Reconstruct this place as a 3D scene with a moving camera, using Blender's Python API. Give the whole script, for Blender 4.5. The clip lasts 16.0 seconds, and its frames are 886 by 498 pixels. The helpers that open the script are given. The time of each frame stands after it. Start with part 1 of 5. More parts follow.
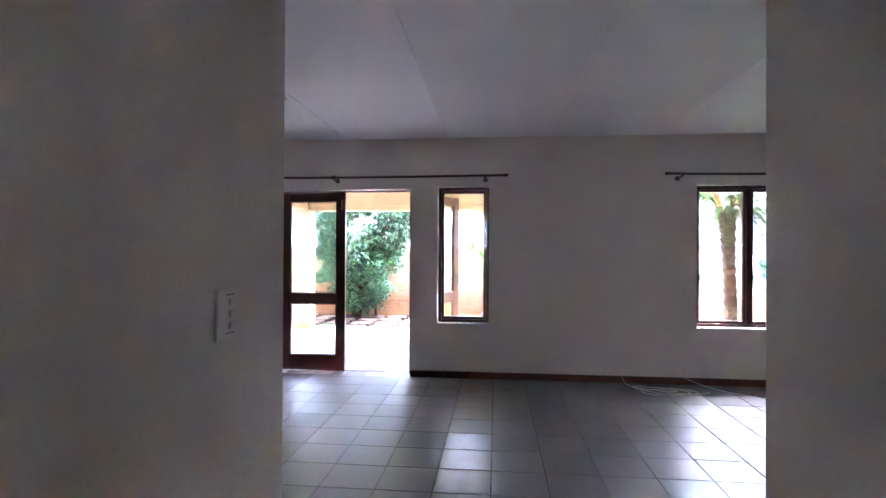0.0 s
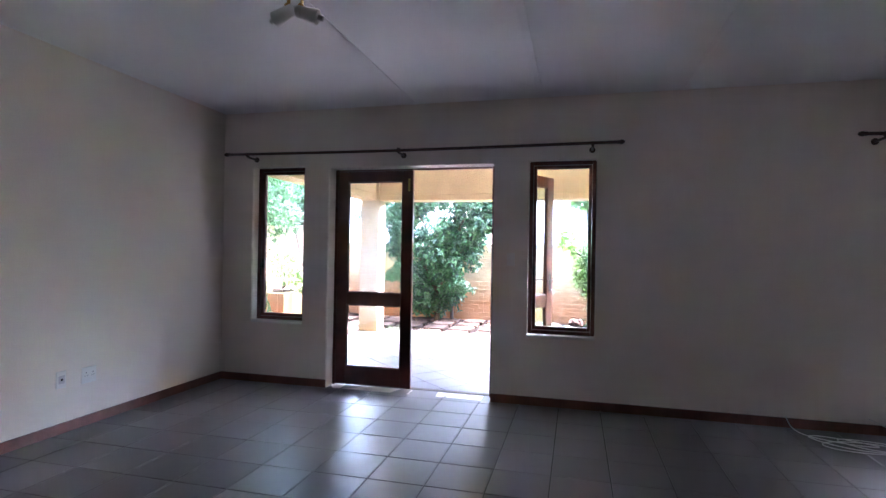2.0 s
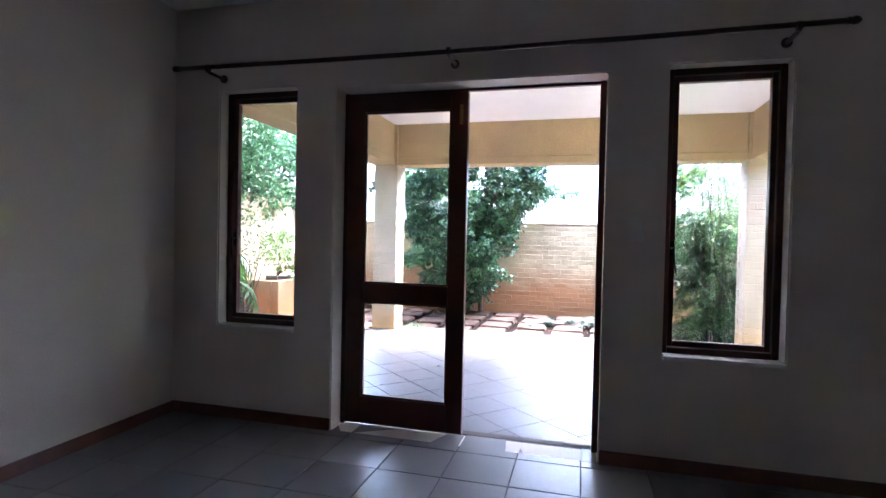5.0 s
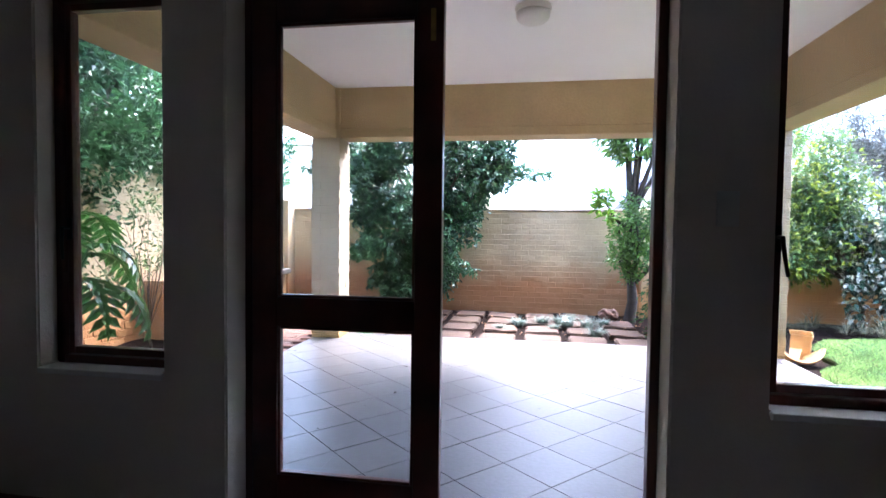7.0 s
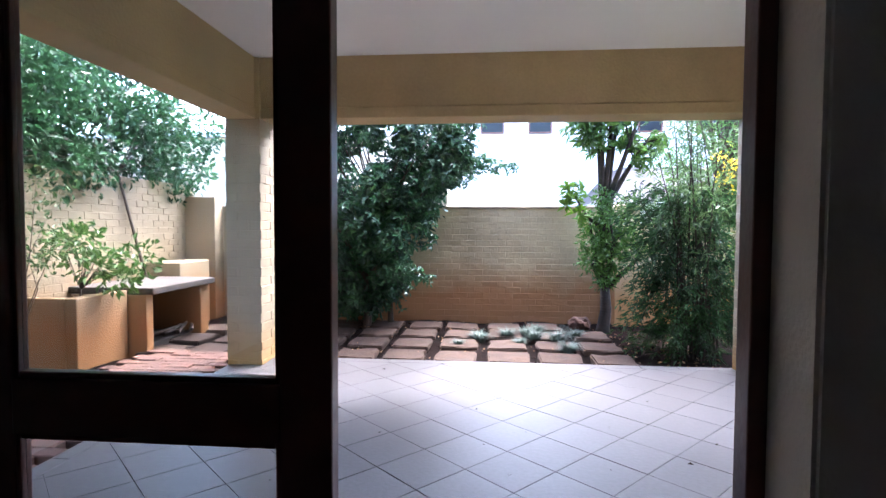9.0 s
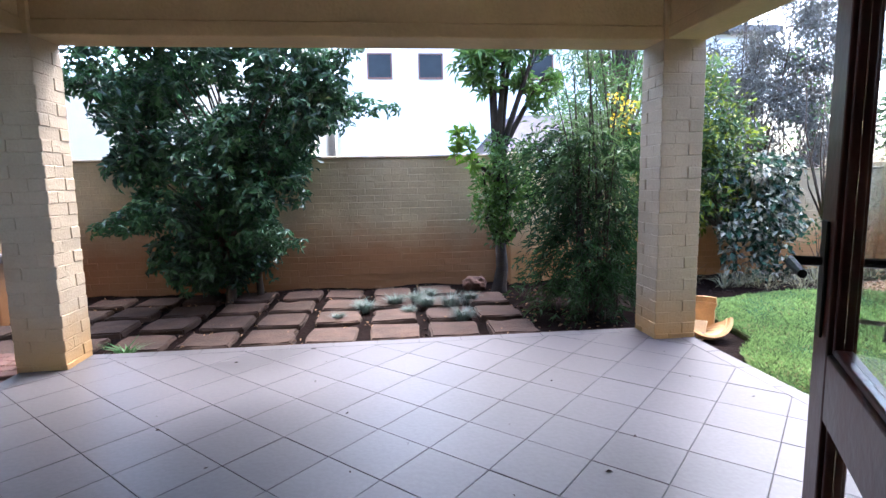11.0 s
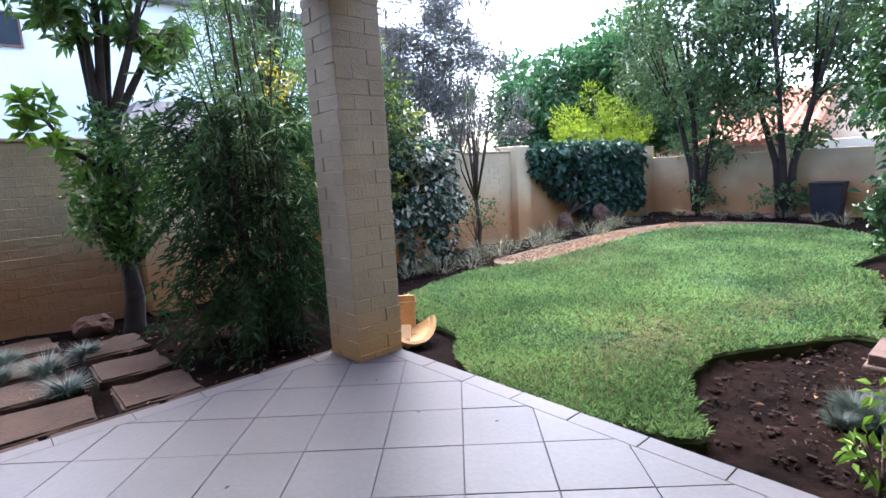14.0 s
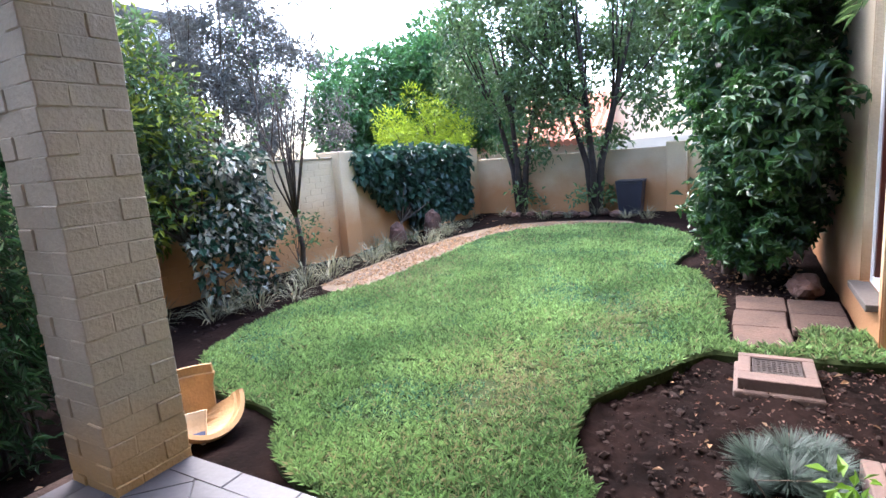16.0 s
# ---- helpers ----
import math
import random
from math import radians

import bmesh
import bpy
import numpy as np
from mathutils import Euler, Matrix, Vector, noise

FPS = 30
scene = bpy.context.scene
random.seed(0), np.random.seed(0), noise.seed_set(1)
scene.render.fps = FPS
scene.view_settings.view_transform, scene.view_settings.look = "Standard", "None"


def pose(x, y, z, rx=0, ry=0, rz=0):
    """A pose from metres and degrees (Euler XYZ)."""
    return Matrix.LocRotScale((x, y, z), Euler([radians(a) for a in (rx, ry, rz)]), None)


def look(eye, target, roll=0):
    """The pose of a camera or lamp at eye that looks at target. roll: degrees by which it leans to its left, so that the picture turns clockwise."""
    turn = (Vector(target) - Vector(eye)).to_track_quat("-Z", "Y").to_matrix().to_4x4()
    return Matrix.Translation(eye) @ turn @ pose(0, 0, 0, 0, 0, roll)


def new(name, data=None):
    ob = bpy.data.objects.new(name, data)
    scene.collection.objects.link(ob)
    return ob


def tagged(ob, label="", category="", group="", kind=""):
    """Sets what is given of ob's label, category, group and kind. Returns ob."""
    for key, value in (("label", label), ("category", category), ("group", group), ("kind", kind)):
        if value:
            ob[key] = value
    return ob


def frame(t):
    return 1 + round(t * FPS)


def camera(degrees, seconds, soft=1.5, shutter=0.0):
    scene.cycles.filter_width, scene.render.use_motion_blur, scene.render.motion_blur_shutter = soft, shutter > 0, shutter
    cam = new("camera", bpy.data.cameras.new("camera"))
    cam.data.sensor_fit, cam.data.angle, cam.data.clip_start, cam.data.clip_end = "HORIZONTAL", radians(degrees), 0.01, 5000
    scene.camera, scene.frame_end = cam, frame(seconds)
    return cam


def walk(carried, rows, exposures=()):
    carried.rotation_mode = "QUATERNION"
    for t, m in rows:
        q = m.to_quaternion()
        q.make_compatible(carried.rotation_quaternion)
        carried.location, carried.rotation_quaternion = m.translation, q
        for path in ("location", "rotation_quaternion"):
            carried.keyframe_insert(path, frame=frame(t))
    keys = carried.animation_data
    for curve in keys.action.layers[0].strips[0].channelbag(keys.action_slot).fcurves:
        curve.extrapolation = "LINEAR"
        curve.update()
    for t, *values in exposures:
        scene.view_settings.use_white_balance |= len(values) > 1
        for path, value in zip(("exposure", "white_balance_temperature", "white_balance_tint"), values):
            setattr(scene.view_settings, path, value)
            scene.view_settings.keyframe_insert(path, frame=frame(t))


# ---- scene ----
cam = camera(80.1, 16.0)
PATH = [
    (0, (1.837, 1.316, 1.402), (1.638, 3.306, 1.416), 0.3),
    (0.5, (1.74, 1.642, 1.346), (1.469, 3.624, 1.362), 0.4),
    (1, (1.718, 1.907, 1.359), (1.336, 3.87, 1.362), 0.7),
    (1.5, (1.634, 2.181, 1.355), (1.197, 4.133, 1.36), 0.9),
    (2, (1.599, 2.546, 1.315), (1.109, 4.485, 1.33), 1.0),
    (2.5, (1.491, 2.854, 1.336), (0.962, 4.783, 1.337), 1.1),
    (3, (1.352, 3.146, 1.314), (0.816, 5.073, 1.317), 1.2),
    (3.5, (1.23, 3.439, 1.3), (0.677, 5.361, 1.295), 1.2),
    (4, (1.05, 3.691, 1.257), (0.503, 5.615, 1.249), 1.3),
    (6.5, (0.485, 5.102, 1.191), (0.104, 7.064, 1.109), 0.8),
    (7, (0.407, 5.376, 1.193), (0.087, 7.349, 1.118), 0.7),
    (7.5, (0.369, 5.637, 1.188), (0.109, 7.619, 1.118), 0.5),
    (8, (0.347, 5.905, 1.207), (0.124, 7.891, 1.136), 0.5),
    (10.5, (0.509, 6.998, 1.225), (0.566, 8.988, 1.033), -0.9),
    (11, (0.558, 7.219, 1.21), (0.765, 9.191, 0.952), -1.1),
    (11.5, (0.593, 7.415, 1.203), (0.939, 9.365, 0.927), -0.9),
    (12, (0.651, 7.595, 1.175), (1.154, 9.51, 0.893), -1.2),
    (12.5, (0.714, 7.793, 1.127), (1.418, 9.643, 0.844), -1.6),
    (13, (0.815, 7.99, 1.106), (1.738, 9.741, 0.819), -2.4),
    (13.5, (0.901, 8.179, 1.1), (2.021, 9.809, 0.803), -2.9),
    (14, (0.984, 8.354, 1.094), (2.293, 9.835, 0.788), -3.3),
    (14.5, (1.136, 8.484, 1.089), (2.595, 9.814, 0.771), -3.7),
    (15, (1.306, 8.607, 1.12), (2.867, 9.814, 0.792), -4.1),
    (15.5, (1.473, 8.759, 1.147), (3.114, 9.851, 0.811), -4.4),
    (16, (1.641, 8.884, 1.165), (3.346, 9.872, 0.822), -4.6),
]
walk(cam, [(t, look(eye, target, roll)) for t, eye, target, roll in PATH],
     [(t, e, k, g) for t, e, k, g in ((0, 7.75, 5650, 22), (1, 7.27, 5620, 21), (2, 7.17, 5600, 21), (3.5, 6.86, 5600, 20), (6.5, 5.38, 5650, 14), (8, 4.8, 5650, 13), (10.5, 4.04, 5700, 12), (13, 3.47, 5700, 12), (14.4, 3.33, 5750, 12), (16, 3.56, 5800, 13))])

# ---- light: a bright overcast sky with a veiled sun ----
SUN_UP, SUN_ROUND = radians(62), radians(30)
world = bpy.data.worlds.new("overcast_sky")
world.use_nodes = True
scene.world = world
wn = world.node_tree.nodes
sky = wn.new("ShaderNodeTexSky")
sky.sky_type, sky.sun_disc = "NISHITA", False
sky.sun_elevation, sky.sun_rotation = SUN_UP, SUN_ROUND
sky.air_density, sky.dust_density, sky.ozone_density = 1.0, 4.0, 1.0
world.node_tree.links.new(sky.outputs[0], wn["Background"].inputs[0])
wn["Background"].inputs[1].default_value = 0.15
sun = new("sun", bpy.data.lights.new("sun", "SUN"))
sun.data.energy, sun.data.angle, sun.data.color = 0.45, radians(40), (1.0, 0.98, 0.95)
sun.matrix_world = look((0, 0, 20), (-math.sin(SUN_ROUND) * math.cos(SUN_UP), -math.cos(SUN_ROUND) * math.cos(SUN_UP), 20 - math.sin(SUN_UP)))


# ---- materials ----
def material(name, base, rough=0.6, vary=0.12, scale=3.0, grain=60.0, bump=0.1, metal=0.0, piece=0.0, stain=None, tint=None, leafy=False, spec=0.5):
    """base colour with broad stains and fine grain; piece: change from piece to piece; stain: (colour, height, spread) of soil splashed up from the ground."""
    m = bpy.data.materials.new(name)
    m.use_nodes = True
    n, l = m.node_tree.nodes, m.node_tree.links
    b = n["Principled BSDF"]
    geo = n.new("ShaderNodeNewGeometry")

    def tex(sc, detail=4.0):
        t = n.new("ShaderNodeTexNoise")
        t.inputs["Scale"].default_value, t.inputs["Detail"].default_value = sc, detail
        l.new(geo.outputs["Position"], t.inputs["Vector"])
        return t.outputs["Fac"]

    def mix(kind, fac, a, c):
        x = n.new("ShaderNodeMix")
        x.data_type, x.blend_type = "RGBA", kind
        for sock, v in ((x.inputs[0], fac), (x.inputs[6], a), (x.inputs[7], c)):
            if hasattr(v, "links"):
                l.new(v, sock)
            else:
                sock.default_value = v
        return x.outputs[2]

    def ramp(v, lo, hi, a, c):
        r = n.new("ShaderNodeMapRange")
        for k, x in enumerate((lo, hi, a, c)):
            r.inputs[k + 1].default_value = x
        l.new(v, r.inputs[0])
        return r.outputs[0]

    broad, fine = tex(scale), tex(grain, 3.0)
    dark = tuple(c * (1 - 2.2 * vary) for c in base) + (1,)
    other = tuple(min(1, c * t) for c, t in zip(base, tint or (1 + vary, 1 + vary, 1 + vary))) + (1,)
    col = mix("MIX", ramp(broad, 0.3, 0.7, 0, 1), dark, other)
    col = mix("MULTIPLY", 1.0, col, mix("MIX", ramp(fine, 0.3, 0.7, 0, 1), (1 - vary,) * 3 + (1,), (1, 1, 1, 1)))
    if piece:
        if leafy:
            rnd = geo.outputs["Random Per Island"]
        else:
            rnd = n.new("ShaderNodeObjectInfo").outputs["Random"]
        k = ramp(rnd, 0, 1, 1 - piece, 1 + piece)
        comb = n.new("ShaderNodeCombineColor")
        for s_ in range(3):
            l.new(k, comb.inputs[s_])
        col = mix("MULTIPLY", 1.0, col, comb.outputs[0])
    if stain:
        sep = n.new("ShaderNodeSeparateXYZ")
        l.new(geo.outputs["Position"], sep.inputs[0])
        add = n.new("ShaderNodeMath")
        add.operation = "MULTIPLY_ADD"
        l.new(tex(2.3), add.inputs[0])
        add.inputs[1].default_value = -1.6 * stain[2]
        l.new(sep.outputs[2], add.inputs[2])
        col = mix("MIX", ramp(add.outputs[0], stain[1] - 1.6 * stain[2], stain[1] - 0.2 * stain[2], 0.85, 0.0), col, (*stain[0], 1))
    l.new(col, b.inputs["Base Color"])
    l.new(ramp(broad, 0.3, 0.7, rough if rough < 0.2 else max(0.29, rough - 0.08), rough if rough < 0.2 else min(1, max(0.33, rough + 0.06))), b.inputs["Roughness"])
    b.inputs["Metallic"].default_value = metal
    b.inputs["Specular IOR Level"].default_value = spec
    if bump:
        bp = n.new("ShaderNodeBump")
        bp.inputs["Strength"].default_value, bp.inputs["Distance"].default_value = min(1, bump * 2), 0.012
        l.new(mix("MIX", 0.35, fine, broad), bp.inputs["Height"])
        l.new(bp.outputs[0], b.inputs["Normal"])
    if leafy:
        out = n["Material Output"]
        tr = n.new("ShaderNodeBsdfTranslucent")
        l.new(col, tr.inputs[0])
        ms = n.new("ShaderNodeMixShader")
        ms.inputs[0].default_value = 0.3
        l.new(b.outputs[0], ms.inputs[1]), l.new(tr.outputs[0], ms.inputs[2])
        l.new(ms.outputs[0], out.inputs[0])
    return m


def leaf_material(name, base, vary=0.25, rough=0.4, tint=None, patch=0.15):
    return material(name, base, rough, patch, 1.2, 30, 0.0, piece=vary, leafy=True, tint=tint)


def glass_material(name, tint=(0.95, 0.97, 0.96)):
    m = bpy.data.materials.new(name)
    m.use_nodes = True
    b = m.node_tree.nodes["Principled BSDF"]
    b.inputs["Base Color"].default_value = (*tint, 1)
    b.inputs["Roughness"].default_value, b.inputs["IOR"].default_value = 0.0, 1.45
    b.inputs["Transmission Weight"].default_value = 1.0
    return m


M = dict(
    wall=material("interior_paint", (0.80, 0.725, 0.65), 0.7, 0.03, 1.3, 90, 0.12),
    ceiling=material("ceiling_paint", (0.84, 0.84, 0.84), 0.8, 0.02, 0.8, 120, 0.05),
    wood=material("mahogany_varnish", (0.10, 0.021, 0.013), 0.32, 0.18, 6, 45, 0.06),
    skirting=material("skirting_wood", (0.17, 0.058, 0.038), 0.4, 0.15, 8, 60, 0.06),
    rod=material("dark_rod_wood", (0.05, 0.022, 0.016), 0.35, 0.15, 8, 60, 0.05),
    tile=material("floor_tile_glaze", (0.17, 0.158, 0.158), 0.41, 0.05, 2.5, 70, 0.02, piece=0.1, spec=0.31),
    grout=material("dark_grout", (0.035, 0.033, 0.033), 0.9, 0.2, 8, 120, 0.2),
    patio=material("patio_tile_glaze", (0.104, 0.097, 0.102), 0.44, 0.13, 0.9, 45, 0.05, piece=0.07, tint=(1.08, 1.06, 1.06), spec=0.35),
    patio_grout=material("patio_grout", (0.082, 0.074, 0.073), 0.9, 0.28, 1.3, 120, 0.2),
    paint=material("cream_masonry_paint", (0.56, 0.445, 0.285), 0.75, 0.09, 1.7, 55, 0.35, piece=0.03, stain=((0.36, 0.15, 0.045), 0.42, 0.32)),
    backwall=material("ochre_masonry_paint", (0.44, 0.335, 0.195), 0.78, 0.14, 1.3, 50, 0.4, piece=0.03, stain=((0.27, 0.108, 0.036), 0.56, 0.4)),
    sidewall=material("pale_masonry_paint", (0.66, 0.51, 0.325), 0.78, 0.1, 1.2, 50, 0.35, piece=0.03, stain=((0.45, 0.19, 0.055), 0.58, 0.42)),
    # left-hand walls get a darker paint with the creeper's shade in its colour
    leftwall=material("shaded_masonry_paint", (0.38, 0.295, 0.185), 0.78, 0.12, 1.3, 50, 0.4, piece=0.03, stain=((0.36, 0.15, 0.045), 0.5, 0.4)),
    beam=material("cream_beam_paint", (0.52, 0.40, 0.22), 0.75, 0.08, 1.7, 40, 0.4),
    post=material("cream_post_paint", (0.46, 0.37, 0.255), 0.72, 0.08, 2.5, 55, 0.35, piece=0.04, stain=((0.46, 0.26, 0.08), 0.20, 0.25)),
    coping=material("weathered_coping", (0.42, 0.33, 0.22), 0.85, 0.2, 3, 50, 0.4),
    paver=material("sandstone_paver", (0.08, 0.051, 0.039), 0.9, 0.18, 5, 50, 0.7, piece=0.22, spec=0.2),
    brick=material("clay_paving_brick", (0.14, 0.066, 0.048), 0.85, 0.18, 6, 60, 0.35, piece=0.2),
    soil=material("garden_soil", (0.0135, 0.0083, 0.0071), 0.95, 0.35, 3.5, 28, 0.8, tint=(1.2, 1.1, 1.1), spec=0.03),
    clod=material("soil_clod", (0.03, 0.019, 0.016), 0.95, 0.2, 30, 90, 0.1, spec=0.1),
    gravel=material("pale_gravel", (0.17, 0.115, 0.072), 0.95, 0.2, 6, 90, 0.7),
    turf=material("turf", (0.028, 0.042, 0.015), 0.95, 0.2, 1.1, 40, 0.8, tint=(1.5, 1.3, 1.2), spec=0.1),
    grass=leaf_material("grass_blades", (0.20, 0.35, 0.13), 0.7, 0.6, (1.5, 1.25, 1.3), 0.17),
    drygrass=leaf_material("dry_grass_blades", (0.36, 0.33, 0.19), 0.35, 0.7, (1.2, 1.15, 1.1), 0.15),
    clover=leaf_material("clover_leaf", (0.085, 0.215, 0.125), 0.4, 0.5, (1.3, 1.2, 1.3), 0.15),
    bark=material("grey_brown_bark", (0.10, 0.07, 0.05), 0.9, 0.25, 9, 40, 0.8),
    deadbark=material("dark_bark", (0.05, 0.035, 0.028), 0.9, 0.25, 9, 40, 0.8),
    white=material("white_plastic", (0.78, 0.77, 0.74), 0.35, 0.03, 4, 80, 0.02),
    black=material("black_iron", (0.02, 0.02, 0.02), 0.4, 0.2, 20, 90, 0.05, metal=0.6),
    brass=material("brass", (0.55, 0.36, 0.13), 0.3, 0.1, 20, 90, 0.03, metal=1.0),
    steel=material("satin_steel", (0.55, 0.55, 0.56), 0.3, 0.06, 20, 90, 0.03, metal=1.0),
    terracotta=material("pale_terracotta", (0.45, 0.27, 0.12), 0.8, 0.14, 7, 70, 0.2),
    shardcream=material("cream_glaze", (0.62, 0.52, 0.38), 0.45, 0.1, 9, 70, 0.1),
    shardblue=material("blue_glaze", (0.10, 0.16, 0.38), 0.4, 0.1, 9, 70, 0.05),
    housewhite=material("white_house_paint", (0.80, 0.80, 0.80), 0.8, 0.03, 0.7, 30, 0.1),
    housecream=material("cream_house_paint", (0.72, 0.60, 0.44), 0.8, 0.05, 0.7, 30, 0.1),
    roofred=material("orange_roof_tile", (0.50, 0.19, 0.10), 0.8, 0.15, 2, 20, 0.3, piece=0.15),
    roofgrey=material("grey_roof_tile", (0.20, 0.18, 0.18), 0.8, 0.15, 2, 20, 0.3),
    darkglass=material("dark_window_glass", (0.02, 0.024, 0.03), 0.08, 0.1, 2, 10, 0.0, spec=0.15),
    drain=material("cast_iron", (0.06, 0.045, 0.04), 0.6, 0.2, 20, 90, 0.3, metal=0.5),
    concrete=material("pink_concrete", (0.12, 0.076, 0.06), 0.9, 0.12, 6, 60, 0.3),
    slab=material("worn_concrete", (0.115, 0.092, 0.077), 0.85, 0.15, 4, 50, 0.35),
    hearthbrick=material("dark_hearth_brick", (0.05, 0.035, 0.03), 0.95, 0.3, 6, 50, 0.4),
    bin=material("charcoal_plastic", (0.02, 0.02, 0.03), 0.5, 0.1, 5, 60, 0.05),
    stone=material("red_stone", (0.13, 0.065, 0.045), 0.9, 0.2, 6, 40, 0.7),
    glass=glass_material("window_glass"),
)
L = dict(
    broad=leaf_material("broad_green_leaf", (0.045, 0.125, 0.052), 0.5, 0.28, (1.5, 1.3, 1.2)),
    magnolia=leaf_material("light_green_leaf", (0.085, 0.19, 0.04), 0.35, 0.35, (1.5, 1.25, 1.0)),
    feather=leaf_material("feathery_leaf", (0.026, 0.074, 0.026), 0.5, 0.5, (1.6, 1.4, 1.1)),
    yellow=leaf_material("yellow_green_leaf", (0.19, 0.28, 0.04), 0.6, 0.45, (1.7, 1.3, 1.0)),
    grey=leaf_material("grey_needle", (0.165, 0.158, 0.138), 0.3, 0.7),
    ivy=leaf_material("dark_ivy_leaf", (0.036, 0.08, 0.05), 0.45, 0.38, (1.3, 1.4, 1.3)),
    variegated=leaf_material("variegated_ivy_leaf", (0.27, 0.29, 0.22), 0.85, 0.45, (1.8, 1.6, 1.7)),
    dark=leaf_material("deep_green_leaf", (0.058, 0.155, 0.052), 0.35, 0.45, (1.4, 1.3, 1.2)),
    lime=leaf_material("lime_leaf", (0.36, 0.50, 0.03), 0.3, 0.5, (1.2, 1.1, 1.0)),
    olive=leaf_material("olive_green_leaf", (0.095, 0.165, 0.06), 0.35, 0.4, (1.4, 1.3, 1.2)),
    schef=leaf_material("glossy_umbrella_leaf", (0.032, 0.085, 0.022), 0.4, 0.4, (1.7, 1.6, 1.3)),
    tuft=leaf_material("blue_green_tuft", (0.10, 0.14, 0.12), 0.65, 0.55),
    bedtuft=leaf_material("grey_green_tuft", (0.04, 0.064, 0.047), 0.6, 0.6),
    strap=leaf_material("grey_green_strap_leaf", (0.22, 0.23, 0.15), 0.4, 0.5, (1.5, 1.3, 1.1)),
    phil=leaf_material("lobed_leaf", (0.06, 0.17, 0.035), 0.15, 0.3, (1.4, 1.3, 1.1)),
    bright=leaf_material("young_green_leaf", (0.13, 0.26, 0.03), 0.4, 0.6, (1.3, 1.2, 1.0)),
    blossom=leaf_material("yellow_blossom", (0.75, 0.55, 0.03), 0.2, 0.5),
    dry=leaf_material("dry_leaf", (0.36, 0.22, 0.12), 0.5, 0.7),
)


# ---- builders ----
def finish(name, data, mat, parent=None, label=""):
    ob = new(name, data)
    data.materials.append(mat)
    if parent:
        ob.parent = parent
        ob.matrix_parent_inverse = world_of(parent).inverted()
    if label:
        ob["label"] = label
    return ob


def world_of(ob):
    m = ob.matrix_basis.copy()
    while ob.parent:
        m = ob.parent.matrix_basis @ ob.matrix_parent_inverse @ m
        ob = ob.parent
    return m


def part(name, bm, mat, parent=None, label="", smooth=False):
    me = bpy.data.meshes.new(name)
    bm.normal_update()
    bm.to_mesh(me)
    bm.free()
    if smooth:
        me.polygons.foreach_set("use_smooth", [True] * len(me.polygons))
    return finish(name, me, mat, parent, label)


def raw(name, verts, faces, mat, parent=None, label="", smooth=False):
    me = bpy.data.meshes.new(name)
    me.from_pydata(np.asarray(verts).tolist(), [], [list(map(int, f)) for f in faces])
    me.update()
    if smooth:
        me.polygons.foreach_set("use_smooth", [True] * len(me.polygons))
    return finish(name, me, mat, parent, label)


def thing(name, at, label, category, group="", kind=""):
    ob = new(name)
    ob.empty_display_size = 0.1
    ob.matrix_basis = Matrix.Translation(at)
    return tagged(ob, label, category, group, kind)


def add_box(bm, lo, hi, bevel=0.0, turn=None):
    lo, hi = Vector(lo), Vector(hi)
    got = bmesh.ops.create_cube(bm, size=1.0)["verts"]
    for v in got:
        v.co = Vector([(a + b) / 2 + c * (b - a) for a, b, c in zip(lo, hi, v.co)])
    if bevel:
        edges = list({e for v in got for e in v.link_edges})
        got = [v for f in bmesh.ops.bevel(bm, geom=edges, offset=bevel, segments=2, affect="EDGES", profile=0.5)["faces"] for v in f.verts]
    return bm


def box(lo, hi, bevel=0.0):
    return add_box(bmesh.new(), lo, hi, bevel)


def add_tube(bm, pts, radii, sides=8, cap=True):
    pts = [Vector(p) for p in pts]
    rings = []
    for i, p in enumerate(pts):
        d = (pts[min(i + 1, len(pts) - 1)] - pts[max(i - 1, 0)]).normalized()
        a = d.orthogonal().normalized() if i == 0 else (a - d * a.dot(d)).normalized()
        b = d.cross(a)
        r = radii[i] if hasattr(radii, "__len__") else radii
        rings.append([bm.verts.new(p + r * (math.cos(t) * a + math.sin(t) * b)) for t in [2 * math.pi * k / sides for k in range(sides)]])
    for r0, r1 in zip(rings, rings[1:]):
        for k in range(sides):
            bm.faces.new((r0[k], r0[(k + 1) % sides], r1[(k + 1) % sides], r1[k]))
    if cap:
        bm.faces.new(rings[0][::-1]), bm.faces.new(rings[-1])
    return bm


def tube(pts, radii, sides=8):
    return add_tube(bmesh.new(), pts, radii, sides)


def prism(poly, z0, z1, bevel=0.0):
    """An upright slab over a flat outline."""
    bm = bmesh.new()
    top = [bm.verts.new((x, y, z1)) for x, y in poly]
    bm.faces.new(top)
    low = [bm.verts.new((x, y, z0)) for x, y in poly]
    for k in range(len(poly)):
        j = (k + 1) % len(poly)
        bm.faces.new((top[k], low[k], low[j], top[j]))
    bm.faces.new(low[::-1])
    bmesh.ops.recalc_face_normals(bm, faces=bm.faces)
    if bevel:
        bmesh.ops.bevel(bm, geom=[e for e in bm.edges if all(v.co.z > z1 - 1e-6 for v in e.verts)], offset=bevel, segments=1, affect="EDGES")
    return bm


